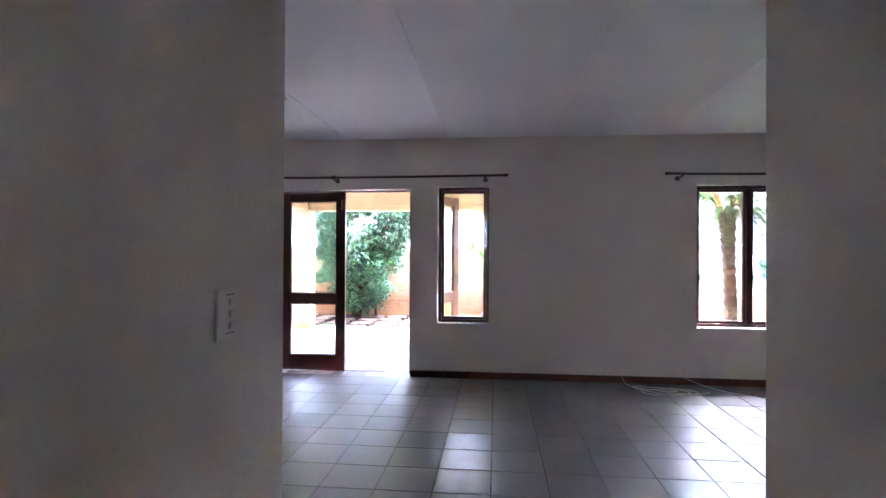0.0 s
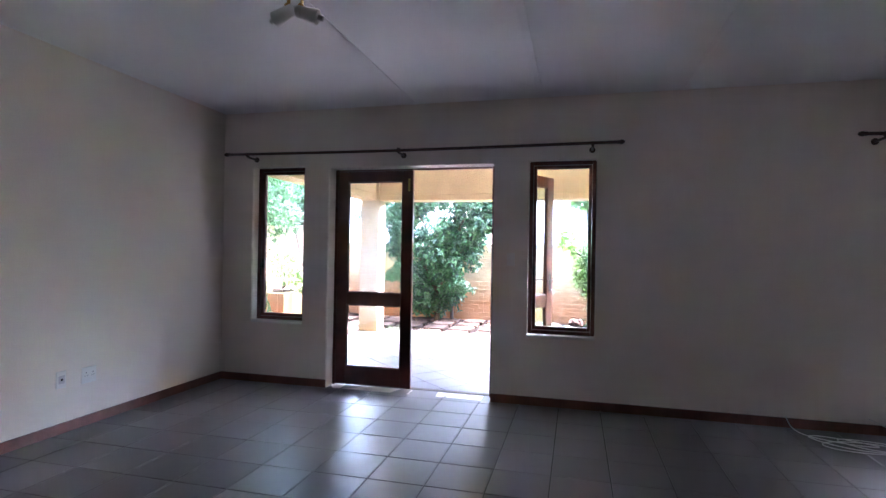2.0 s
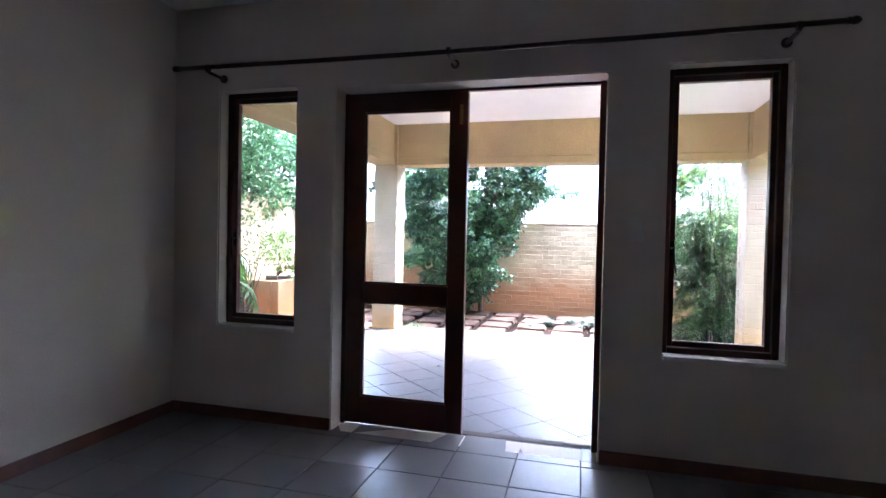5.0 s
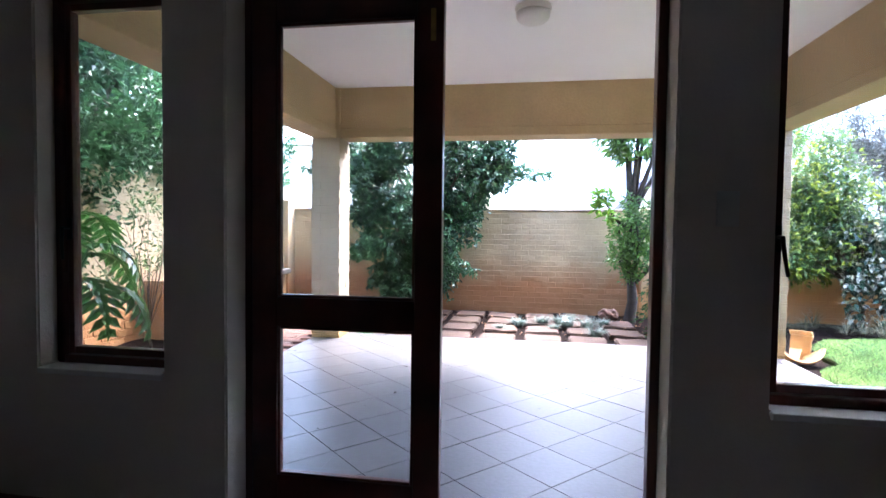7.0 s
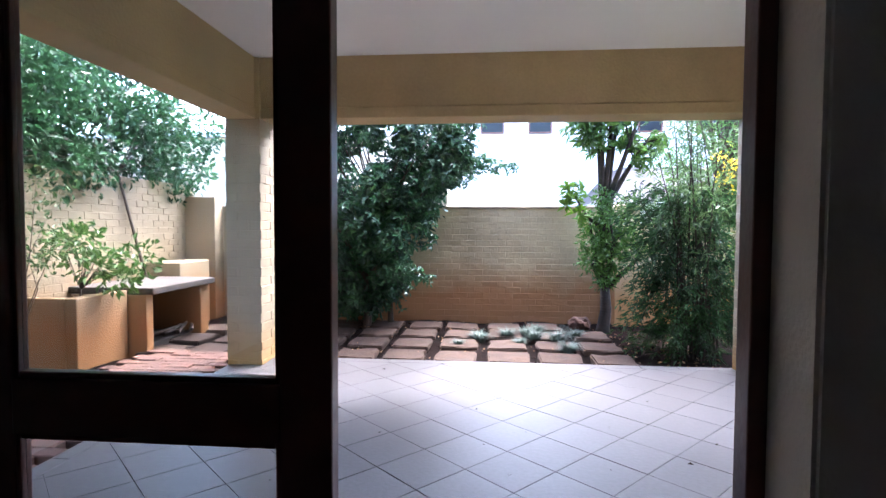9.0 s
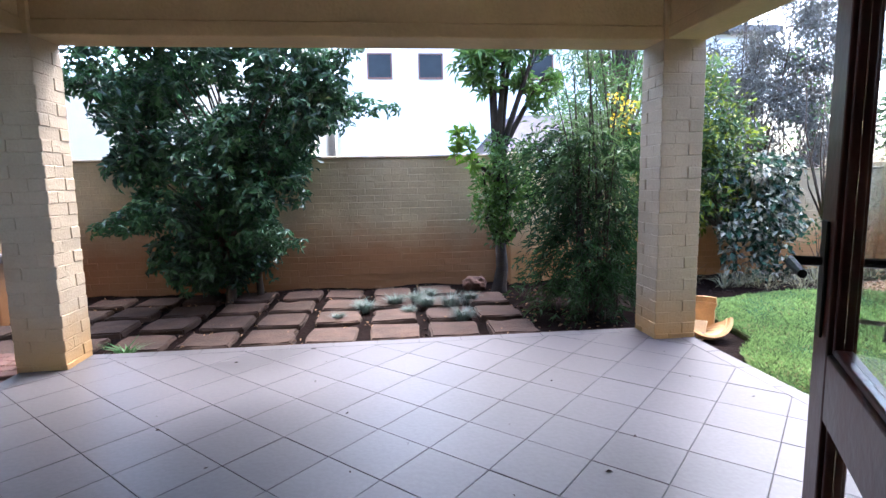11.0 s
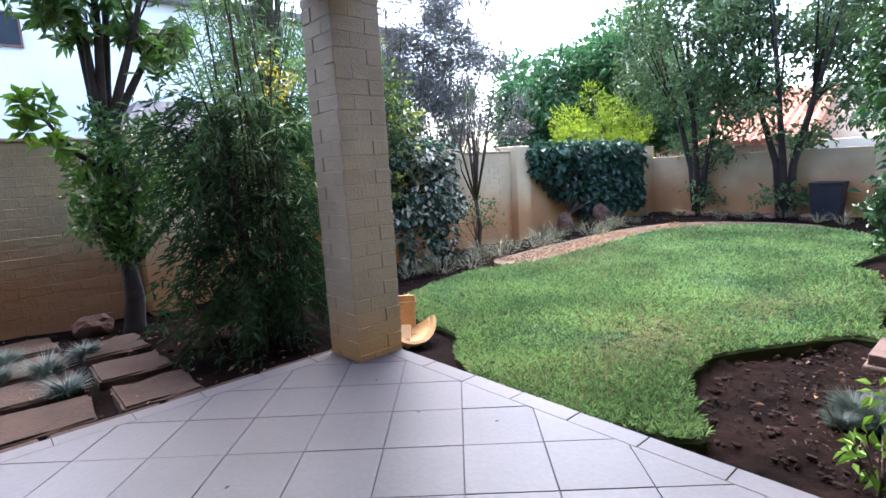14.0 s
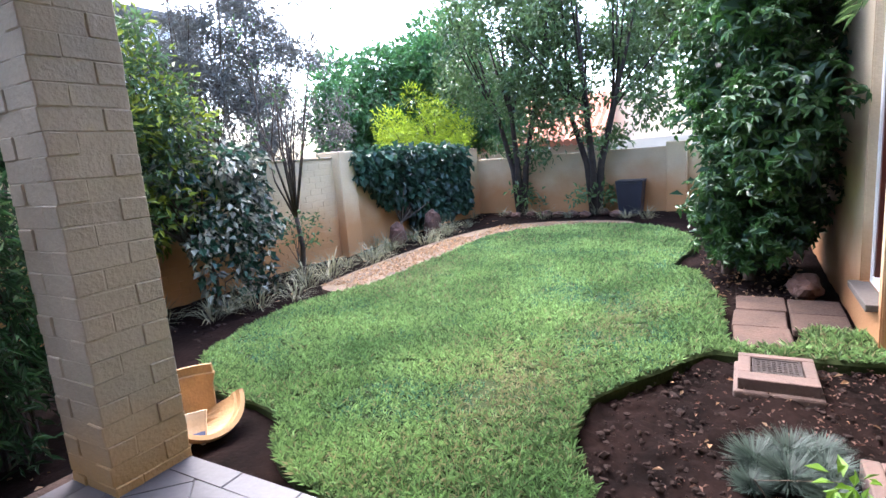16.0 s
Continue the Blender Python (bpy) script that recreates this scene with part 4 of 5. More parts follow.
for i in range(12):
    a = i * 2.4 + 0.3
    h, r = 0.9 + 0.85 * ((i * 5) % 12) / 11, 0.2 + 0.12 * rng.random()
    d0 = Vector((math.cos(a), math.sin(a), 0))
    o = Vector((PHX, PHY, G + h)) + d0 * r
    stalk = part("leaf_stalk", tube([(PHX, PHY, G), Vector((PHX, PHY, G + h * 0.75)) + d0 * r * 0.4, o], [0.016, 0.012, 0.008], 6), L["dark"], phil)
    sd = d0.cross(Vector((0, 0, 1)))
    rib = [o + d0 * (0.62 * q - 0.28 * q * q) + Vector((0, 0, 0.08 * q - 0.5 * q * q)) for q in np.linspace(0, 1, 10)]
    P, A, N, Ln, Wd = [], [], [], [], []
    for q in range(9):
        along = (rib[q + 1] - rib[q]).normalized()
        face = sd.cross(along)
        size = math.sin(0.75 + 0.24 * q)
        for s_ in (-1, 1):
            P.append(rib[q] - sd * s_ * 0.012), A.append(sd * s_ + along * (0.15 + 0.1 * q) - face * 0.12), N.append(face)
            Ln.append(0.25 * size), Wd.append(0.062)
        P.append(rib[q] - along * 0.03), A.append(along), N.append(face), Ln.append(0.13), Wd.append(0.11 * size)
    v, f = leaf_mesh(np.array(P), np.array(A), np.array(N, float), np.array(Ln), np.array(Wd), 0.05, 0.12)
    raw("leaf_blade", v, f, L["phil"], stalk)

# palm outside the third window
palm = thing("palm_tree", (4.62, 7.93, G), "small palm with a rough ringed trunk outside the window", "palm tree")
b = bmesh.new()
zs = np.linspace(G, 1.9, 34)
add_tube(b, [(4.67 - 0.05 * q / 33 * 1.6, 7.93, z) for q, z in enumerate(zs)], [0.078 + 0.010 * (-1) ** q + 0.025 * max(0, q - 26) / 7 for q in range(34)], 12)
part("trunk", b, M["bark"], palm)
for i in range(17):
    a = i * 2.4
    c0 = Vector((4.59, 7.93, 1.86))
    d = Vector((math.cos(a), math.sin(a), 0))
    up_ = 0.35 + 0.5 * rng.random()
    pts = [c0 + d * (0.05 + 0.5 * q) + Vector((0, 0, up_ * 1.6 * q - 1.0 * q * q)) for q in np.linspace(0, 1, 8)]
    fr = part("frond_stem", tube(pts, [0.028, 0.018, 0.013, 0.01, 0.008, 0.006, 0.005, 0.003], 5), M["terracotta"] if i % 4 == 0 else L["olive"], palm)
    P, A, N = [], [], []
    for q in np.linspace(0.25, 1, 22):
        k = min(6, int(q * 7))
        p = pts[k].lerp(pts[k + 1], q * 7 - k)
        for s_ in (-1, 1):
            P.append(p), A.append(d * 0.6 + d.cross(Vector((0, 0, 1))) * s_ + Vector((0, 0, -0.2))), N.append((0, 0, 1))
    v, f = leaf_mesh(np.array(P), np.array(A), np.array(N, float), np.full(len(P), 0.15), np.full(len(P), 0.016), 0.1, 0.2)
    raw("leaf_blade", v, f, L["olive"], fr)

# trees beyond the garden wall
for foot, lo, hi, n_ in (((8.6, 16.6, G), (7.3, 15.6, 1.5), (10.2, 17.8, 6.8), 90), ((6.6, 15.8, G), (5.9, 15.0, 1.6), (8.0, 16.6, 5.8), 60)):
    shrub("feathery_tree", "tall grey feathery tree beyond the garden wall", "tree", foot, spread(n_, lo, hi, 0.16, 0.42) + spread(38, (lo[0] - 0.2, lo[1], 0.8), (hi[0] + 0.3, hi[1], 3.4), 0.2, 0.42, False), "grey", 2100, 0.11, 0.035, 0.17, 0.1, 1.0, 0.3, fork=0.25, fill=0.95, every=5, stems=4)
shrub("conifer", "dark green conifer beyond the garden wall", "tree", (4.6, 16.2, G), [(4.6 + 1.1 * (1 - q) * math.cos(q * 40), 16.2 + 0.9 * (1 - q) * math.sin(q * 40), 1.0 + 6.5 * q, 0.62 - 0.3 * q) for q in np.linspace(0, 1, 44)], "magnolia", 1300, 0.11, 0.09, 0.2, fill=0.9)
shrub("broad_tree", "large round deep-green tree beyond the garden wall", "tree", (16.4, 17.6, G), spread(66, (12.7, 14.8, 1.0), (19.6, 20.8, 4.9), 0.5, 0.9), "dark", 800, 0.2, 0.16, 0.45, every=3)
shrub("lime_shrub", "bright lime-green feathery shrub beyond the garden wall", "shrub", (13.1, 15.7, G), spread(30, (11.2, 14.9, 0.4), (14.9, 16.4, 2.7), 0.3, 0.5), "lime", 1500, 0.13, 0.05, 0.16, 0.3, 0.8)
shrub("far_tree", "dense green tree beyond the far wall", "tree", (15.5, 9.0, G), spread(60, (13.4, 6.3, 1.8), (18.0, 12.0, 6.8), 0.5, 0.9), "olive", 520, 0.17, 0.14, 0.45, every=3)
shrub("far_tree", "dense green tree beyond the far wall", "tree", (11.0, 7.6, G), spread(40, (9.3, 6.6, 1.6), (12.6, 9.3, 5.4), 0.4, 0.7), "olive", 700, 0.14, 0.1, 0.42, every=3)
# tall crowns and the clumps over the passage are added to shade the left side
shrub("side_tree", "broad green tree beyond the side wall, upper crown added for shade", "tree", (-6.0, 12.5, G), spread(120, (-8.0, 8.0, 1.6), (-4.0, 15.5, 9.0), 0.5, 0.85), "ivy", 620, 0.14, 0.12, 0.45, every=3)
shrub("side_tree", "broad green tree beyond the side wall, upper crown added for shade", "tree", (-5.6, 8.0, G), spread(44, (-7.0, 5.6, 1.4), (-4.5, 10.2, 6.6), 0.4, 0.7) + spread(60, (-5.0, 6.4, 2.7), (-2.9, 11.2, 5.4), 0.3, 0.55, False), "ivy", 700, 0.13, 0.1, 0.45, every=3)


# ---- neighbouring houses ----
def small_window(parent, x, y, z, w, h):
    wn_ = part("window", box((x, y - 0.04, z), (x + w, y + 0.02, z + h)), M["darkglass"], parent, "small dark square window")
    bm = bmesh.new()
    for lo, hi in (((x - 0.04, y - 0.07, z - 0.04), (x, y, z + h + 0.04)), ((x + w, y - 0.07, z - 0.04), (x + w + 0.04, y, z + h + 0.04)),
                   ((x, y - 0.07, z - 0.04), (x + w, y, z)), ((x, y - 0.07, z + h), (x + w, y, z + h + 0.04))):
        add_box(bm, lo, hi)
    part("window_frame", bm, M["skirting"], wn_, "brown timber frame")


house = thing("white_house", (4, 27, G), "two-storey white house with small dark square windows", "house")
part("wall", box((-0.9, 24, G), (13, 33, 5.75), 0.02), M["housewhite"], house)
part("eave", box((-1.3, 23.6, 5.75), (13.4, 33.4, 5.95), 0.02), M["roofgrey"], house)
part("downpipe", tube([(-0.75, 23.93, G), (-0.75, 23.93, 5.75)], 0.05, 8), M["housewhite"], house)
for x in (0.14, 1.7, 5.2, 7.0):
    small_window(house, x, 24, 4.36, 0.68, 0.68)
rf = bmesh.new()
for p in (((3.2, 20.5, 1.9), (7.8, 20.5, 1.9), (7.8, 22.2, 3.0), (4.2, 22.2, 3.0)), ((3.2, 24.0, 1.9), (3.2, 20.5, 1.9), (4.2, 22.2, 3.0), (4.2, 24.0, 3.0))):
    rf.faces.new([rf.verts.new(q) for q in p])
bmesh.ops.solidify(rf, geom=rf.faces[:], thickness=0.08)
low = part("lean_to_roof", rf, M["roofgrey"], house, "low grey tiled roof")
part("lean_to_wall", box((3.5, 20.8, G), (7.6, 24, 1.9)), M["housewhite"], house)
cream = thing("cream_house", (-9, 22, G), "cream rendered house beyond the garden wall", "house")
part("wall", box((-16, 20, G), (-1.2, 27, 3.6), 0.02), M["housecream"], cream)
part("parapet", box((-16.1, 19.9, 3.6), (-1.1, 27.1, 3.75), 0.02), M["housewhite"], cream)
red = thing("tiled_house", (26, 16, G), "cream house with an orange tiled roof", "house")
part("wall", box((23, 9.5, G), (34, 19.5, 1.3), 0.02), M["housecream"], red)
part("gable_wall", box((26, 8.5, G), (34, 14.2, 3.2), 0.02), M["housecream"], red)
small_window(red, 27.2, 8.5, 1.4, 1.2, 1.4)
rt = part("roof", box((22.4, 13.6, 1.3), (34, 20.1, 1.38)), M["roofred"], red, "orange clay tiled roof")
for j in range(14):
    bm = bmesh.new()
    z0, x0 = 1.34 + j * 0.14, 22.3 + j * 0.28
    for i in range(21):
        add_tube(bm, [(x0, 13.7 + i * 0.3, z0), (x0 + 0.34, 13.7 + i * 0.3, z0 + 0.15)], 0.16, 6)
    part("tile_course", bm, M["roofred"], rt)
wing = wall("wing_wall", (5.2, 8.0, -0.3), (8.9, 8.22, 3.1), [(5.28, 5.83, 0.16, 2.13)], M["paint"], "cream painted wall of the house wing")
wall("wing_side_wall", (5.2, WY1 + 0.02, -0.3), (5.4, 8.0, 3.1), [], M["paint"], "cream painted side wall of the house wing", "y")
wall("wing_end_wall", (8.65, 6.0, -0.3), (8.9, 8.0, 3.1), [], M["paint"], "cream painted end wall of the house wing", "y")
w = thing("window_4", (5.53, 8.1, 0.16), "white and dark red timber window low in the wing wall", "window", kind="structure")
frame_bars(w, 5.28, 5.83, 0.16, 2.13, 8.1, 0.07, 0.05, M["white"], "window_sill")
part("sash", box((5.33, 8.115, 0.21), (5.37, 8.16, 2.08), 0.004), M["wood"], w)
part("sash", box((5.74, 8.115, 0.21), (5.78, 8.16, 2.08), 0.004), M["wood"], w)
part("pane", box((5.37, 8.13, 0.21), (5.74, 8.136, 2.08)), M["darkglass"], w)
part("tiled_sill", box((5.26, 8.17, 0.12), (5.86, 8.28, 0.163), 0.006), M["slab"], w, "grey tiled sill")
eave = thing("wing_eave", (7.5, 8.1, 3.1), "dark eave board and gutter along the wing roof", "eave", kind="structure")
part("soffit", box((5.05, 7.45, 3.1), (10.6, 8.62, 3.16), 0.005), M["rod"], eave)
part("fascia", box((5.05, 8.62, 3.06), (10.6, 8.65, 3.24), 0.005), M["rod"], eave)
part("gutter", tube([(5.05, 8.7, 3.19), (10.6, 8.7, 3.17)], 0.05, 8), M["bin"], eave)


# ---- garden things ----
def piece(name, me, at, parent, turn=0.0):
    ob = new(name, me)
    ob.parent = parent
    ob.matrix_parent_inverse = world_of(parent).inverted()
    ob.matrix_basis = pose(*at, 0, 0, turn)
    return ob


def block_mesh(name, w, d, h, bev, mat, rough=0.0, seed=0):
    """A worn block with chamfered edges, about its middle."""
    bm = box((-w / 2, -d / 2, -h / 2), (w / 2, d / 2, h / 2))
    bmesh.ops.bevel(bm, geom=bm.edges[:], offset=bev, segments=1, affect="EDGES")
    if rough:
        for v_ in bm.verts:
            v_.co += Vector(noise.noise_vector(v_.co * 9 + Vector((seed * 3.1, seed, 0)))) * rough
    me = bpy.data.meshes.new(name)
    bm.to_mesh(me)
    bm.free()
    me.materials.append(mat)
    return me


def brick_face(parent, core, x0, x1, z0, z1, y, mat, cap=300, stretch=None, inward=1, name="brick", along="x", depth=0.016, rough=0.004):
    """Painted bricks proud of a wall face; those in the stretch are parts, the rest is one mesh."""
    kinds = [block_mesh(name, 0.2196, 0.04, 0.0835, 0.004, mat, rough, k) for k in range(4)]
    half = block_mesh(name, 0.1096, 0.04, 0.0835, 0.004, mat, rough, 9)
    rows = int((z1 - z0) / 0.085)
    rest, made = [], 0
    for j in range(rows):
        z = z0 + 0.0425 + j * 0.085
        x = x0 - (0.11 if j % 2 else 0)
        while x < x1 - 0.02:
            a, b_ = max(x, x0), min(x + 0.22, x1)
            if b_ - a > 0.05:
                c = (a + b_) / 2
                off = y - inward * (0.02 - depth - 0.0025 * rng.random() - 0.0025 * ((j * 7) % 5) / 5)
                me = half if b_ - a < 0.15 else kinds[int(rng.random() * 4)]
                at = (c, off, z) if along == "x" else (off, c, z)
                if made < cap and (stretch is None or stretch[0] < c < stretch[1]):
                    piece(name, me, at, parent, (0 if along == "x" else 90) + rng.normal() * 0.3)
                    made += 1
                else:
                    rest.append((me, at))
            x += 0.22
    if rest:
        V, F, o = [], [], 0
        for me, at in rest:
            co = np.empty(len(me.vertices) * 3)
            me.vertices.foreach_get("co", co)
            co = co.reshape(-1, 3)
            if along != "x":
                co = co[:, [1, 0, 2]] * [-1, 1, 1]
            V.append(co + at)
            F += [[i + o for i in p.vertices] for p in me.polygons]
            o += len(co)
        tagged(raw("brickwork", np.concatenate(V), F, mat, parent), kind="stuff")


def garden_wall(name, lo, hi, label, mat="paint"):
    w_ = tagged(part(name, box(lo, hi, 0.01), M[mat]), label, "wall", kind="structure")
    return w_


gw1 = garden_wall("garden_wall_back", (-4.2, 14.05, -0.5), (2.3, 14.25, 1.5), "cream painted brick garden wall stained with red soil", "backwall")
part("coping", box((-4.2, 14.03, 1.5), (2.3, 14.27, 1.535), 0.012), M["coping"], gw1)
gw2 = garden_wall("garden_wall_side", (2.3, 14.0, -0.5), (12.3, 14.22, 1.26), "cream bagged brick garden wall stained with red soil", "sidewall")
part("coping", box((2.3, 13.985, 1.26), (12.3, 14.235, 1.29), 0.012), M["coping"], gw2)
for x in (2.3, 7.68):
    part("pier", box((x - 0.17, 13.86, -0.5), (x + 0.17, 14.3, 1.36 if x > 5 else 1.55), 0.015), M["sidewall"], gw2)
gw3 = garden_wall("garden_wall_far", (12.3, 7.0, -0.5), (12.52, 14.25, 1.04), "cream garden wall with dark stains", "sidewall")
part("pier", box((12.1, 9.78, -0.5), (12.56, 10.12, 1.12), 0.015), M["sidewall"], gw3)
gw4 = garden_wall("garden_wall_left", (-4.3, 5.0, -0.5), (-4.08, 14.05, 1.83), "cream painted brick side wall", "leftwall")

part("pier", box((-4.2, 13.8, -0.5), (-3.62, 14.06, 1.66), 0.012), M["leftwall"], gw1)

# stepping stones
stone_mesh = []
for k in range(6):
    bm = box((-0.21, -0.215, -0.035), (0.21, 0.215, 0.035))
    bmesh.ops.subdivide_edges(bm, edges=bm.edges[:], cuts=2, use_grid_fill=True)
    for v_ in bm.verts:
        q = noise.noise_vector(v_.co * 5 + Vector((k * 7.7, 0, 0)))
        v_.co += Vector((q.x * 0.034, q.y * 0.034, q.z * 0.012))
    bmesh.ops.bevel(bm, geom=[e for e in bm.edges if e.calc_face_angle(0) > 0.9], offset=0.014, segments=2, affect="EDGES")
    me = bpy.data.meshes.new("paver")
    bm.to_mesh(me)
    bm.free()
    me.materials.append(M["paver"])
    stone_mesh.append(me)
for i in range(10):
    for j in range(4):
        x, y = -3.12 + 0.53 * i + rng.normal() * 0.012, 11.78 + 0.56 * j + rng.normal() * 0.015
        if (j == 3 and i > 8) or (i == 0 and j == 3):
            continue
        ob = new("paver", stone_mesh[int(rng.random() * 6)])
        ob.matrix_basis = pose(x, y, -0.132 + rng.normal() * 0.005, rng.normal() * 0.5, rng.normal() * 0.5, rng.normal() * 1.2)
        tagged(ob, "square reddish sandstone paver set in soil", "paver", "pavers behind the patio")
for i in range(8):
    me = block_mesh("edging_stone", 0.5, 0.12, 0.06, 0.01, M["paver"], 0.01, i)
    ob = new("edging_stone", me)
    ob.matrix_basis = pose(-1.3 + 0.53 * i, 11.41, -0.115, 0, 0, rng.normal())
    tagged(ob, "narrow sandstone edging strip along the patio", "edging stone", "edging stones")
for x, y, t_ in ((6.1, 8.76, 1), (5.71, 8.775, -1), (5.34, 8.765, 2), (6.06, 8.425, 0), (5.7, 8.43, -1)):
    me = block_mesh("paver", 0.365, 0.32, 0.05, 0.008, M["paver"], 0.005, x)
    ob = new("paver", me)
    ob.matrix_basis = pose(x, y, -0.122, 0, 0, t_)
    tagged(ob, "reddish concrete paver on the path to the wing", "paver", "pavers by the wing")

# drain with a cast lid
dr = thing("drain_cover", (4.78, 8.72, -0.12), "pinkish concrete drain surround with a dark cast-iron lid", "drain cover")
part("plinth", box((4.505, 8.525, -0.25), (4.92, 8.915, -0.112), 0.014), M["concrete"], dr)
bm = bmesh.new()
for lo, hi in (((4.53, 8.545, -0.12), (4.63, 8.895, -0.052)), ((4.85, 8.545, -0.12), (4.9, 8.895, -0.052)), ((4.63, 8.545, -0.12), (4.85, 8.6, -0.0525)), ((4.63, 8.835, -0.12), (4.85, 8.895, -0.0525))):
    add_box(bm, lo, hi, 0.006)
part("surround", bm, M["concrete"], dr)
lid = part("lid", box((4.636, 8.606, -0.1), (4.844, 8.829, -0.062), 0.003), M["drain"], dr, "dark cast-iron lid")
for lo, hi in (((4.636, 8.606, -0.063), (4.648, 8.829, -0.056)), ((4.832, 8.606, -0.063), (4.844, 8.829, -0.056)), ((4.648, 8.606, -0.063), (4.832, 8.618, -0.0565)), ((4.648, 8.817, -0.063), (4.832, 8.829, -0.0565))):
    part("rim", box(lo, hi, 0.002), M["drain"], lid)
for i in range(8):
    for j in range(7):
        part("lid_stud", box((4.654 + 0.0255 * j, 8.624 + 0.024 * i, -0.063), (4.670 + 0.0255 * j, 8.640 + 0.024 * i, -0.058), 0.001), M["drain"], lid)
gully = thing("gully_surround", (3.7, 8.3, -0.12), "pinkish concrete gully surround beside the near bed", "drain cover")
for lo, hi in (((3.5, 8.43, -0.2), (3.93, 8.49, -0.06)), ((3.5, 8.08, -0.2), (3.93, 8.14, -0.06)), ((3.5, 8.14, -0.2), (3.56, 8.43, -0.062)), ((3.87, 8.14, -0.2), (3.93, 8.43, -0.062))):
    part("kerb", box(lo, hi, 0.008), M["concrete"], gully)


# broken terracotta pot beside the post
def shard(a0, a1, profile, m, label="", mat="terracotta", parent=None, thick=0.018, name="pot_shard"):
    """A curved piece of a turned pot: an arc of a profile of (radius, height)."""
    bm = bmesh.new()
    n = 14
    last = len(profile) - 1
    rows_ = []
    for t_ in (0, thick):
        rows_.append([[bm.verts.new(((r + t_) * math.cos(a), (r + t_) * math.sin(a), z + (0.012 * math.sin(a * 9) if q == 0 else 0)))
                       for a in np.linspace(a0 + 0.03 * math.sin(q * 2.1), a1 + 0.03 * math.cos(q * 1.7), n)] for q, (r, z) in enumerate(profile)])
    for side in rows_:
        for r_, s_ in zip(side, side[1:]):
            for i in range(n - 1):
                bm.faces.new((r_[i], r_[i + 1], s_[i + 1], s_[i]))
    i_, o_ = rows_
    for q in (0, last):
        for i in range(n - 1):
            bm.faces.new((i_[q][i], i_[q][i + 1], o_[q][i + 1], o_[q][i]))
    for e in (0, n - 1):
        for q in range(last):
            bm.faces.new((i_[q][e], i_[q + 1][e], o_[q + 1][e], o_[q][e]))
    bmesh.ops.recalc_face_normals(bm, faces=bm.faces)
    bm.transform(m)
    ob = part(name, bm, M[mat], parent, label if parent else "")
    if not parent:
        tagged(ob, label, "pot shard", "broken pot")
    return ob


rim = [(0.1, 0.0), (0.15, 0.08), (0.18, 0.15), (0.186, 0.17), (0.2, 0.173), (0.2, 0.215)]
shard(-1.05, 1.35, rim, pose(3.17, 11.4, -0.06, 0, 50, 268), "half of a broken terracotta pot lying on the soil", thick=0.024)
shard(-0.34, 0.34, [(0.26, 0.0), (0.285, 0.2), (0.29, 0.26), (0.3, 0.265), (0.3, 0.31)], pose(3.09, 11.19, -0.14, 0, 0, 54), "upright curved shard of a broken terracotta pot")
glazed = pose(3.02, 11.1, -0.1, 0, 12, 54)
cream_shard = shard(-0.36, 0.36, [(0.11, 0.0), (0.13, 0.08), (0.14, 0.15)], glazed, "small cream and blue glazed pot shard", "shardcream", thick=0.01)
shard(-0.3, 0.3, [(0.1075, 0.005), (0.1275, 0.065)], glazed, "blue glaze", "shardblue", cream_shard, 0.0015, "glaze_patch")

# bin by the far wall, stones
bn = thing("planter_bin", (12.0, 10.7, G), "tall dark charcoal plastic planter by the far wall", "planter")
bm = bmesh.new()
ring = []
for z_, h in ((G, 0.19), (0.43, 0.235), (0.44, 0.25), (0.47, 0.25)):
    ring.append([bm.verts.new((12.0 + sx * h, 10.72 + sy * h, z_)) for sx, sy in ((-1, -1), (1, -1), (1, 1), (-1, 1))])
for r_, s_ in zip(ring, ring[1:]):
    for i in range(4):
        bm.faces.new((r_[i], r_[(i + 1) % 4], s_[(i + 1) % 4], s_[i]))
bm.faces.new(ring[0][::-1]), bm.faces.new(ring[-1])
bmesh.ops.bevel(bm, geom=bm.edges[:], offset=0.012, segments=2, affect="EDGES")
part("body", bm, M["bin"], bn)


def rock(x, y, z, s, k, label="rough red garden stone"):
    bm = bmesh.new()
    bmesh.ops.create_icosphere(bm, subdivisions=3, radius=1)
    for v_ in bm.verts:
        v_.co *= 1 + 0.28 * noise.fractal(v_.co * 1.6 + Vector((k, k, 0)), 0.9, 2, 3)
        v_.co = Vector((x + v_.co.x * s[0], y + v_.co.y * s[1], z + v_.co.z * s[2]))
    tagged(part("stone", bm, M["stone"], smooth=False), label, "stone", "garden stones")


rock(6.5, 8.45, -0.06, (0.2, 0.12, 0.1), 1)
rock(1.62, 13.62, -0.08, (0.15, 0.12, 0.11), 2)
rock(9.4, 13.55, 0.02, (0.16, 0.14, 0.28), 3, "upright red garden stone under the ivy")
rock(8.4, 13.6, 0.0, (0.14, 0.12, 0.2), 4, "red garden stone under the ivy")
for k in range(9):
    rock(11.3 + 0.5 * rng.random(), 10.9 + 0.28 * k, -0.1, (0.1 + 0.05 * rng.random(), 0.1, 0.06), 10 + k)

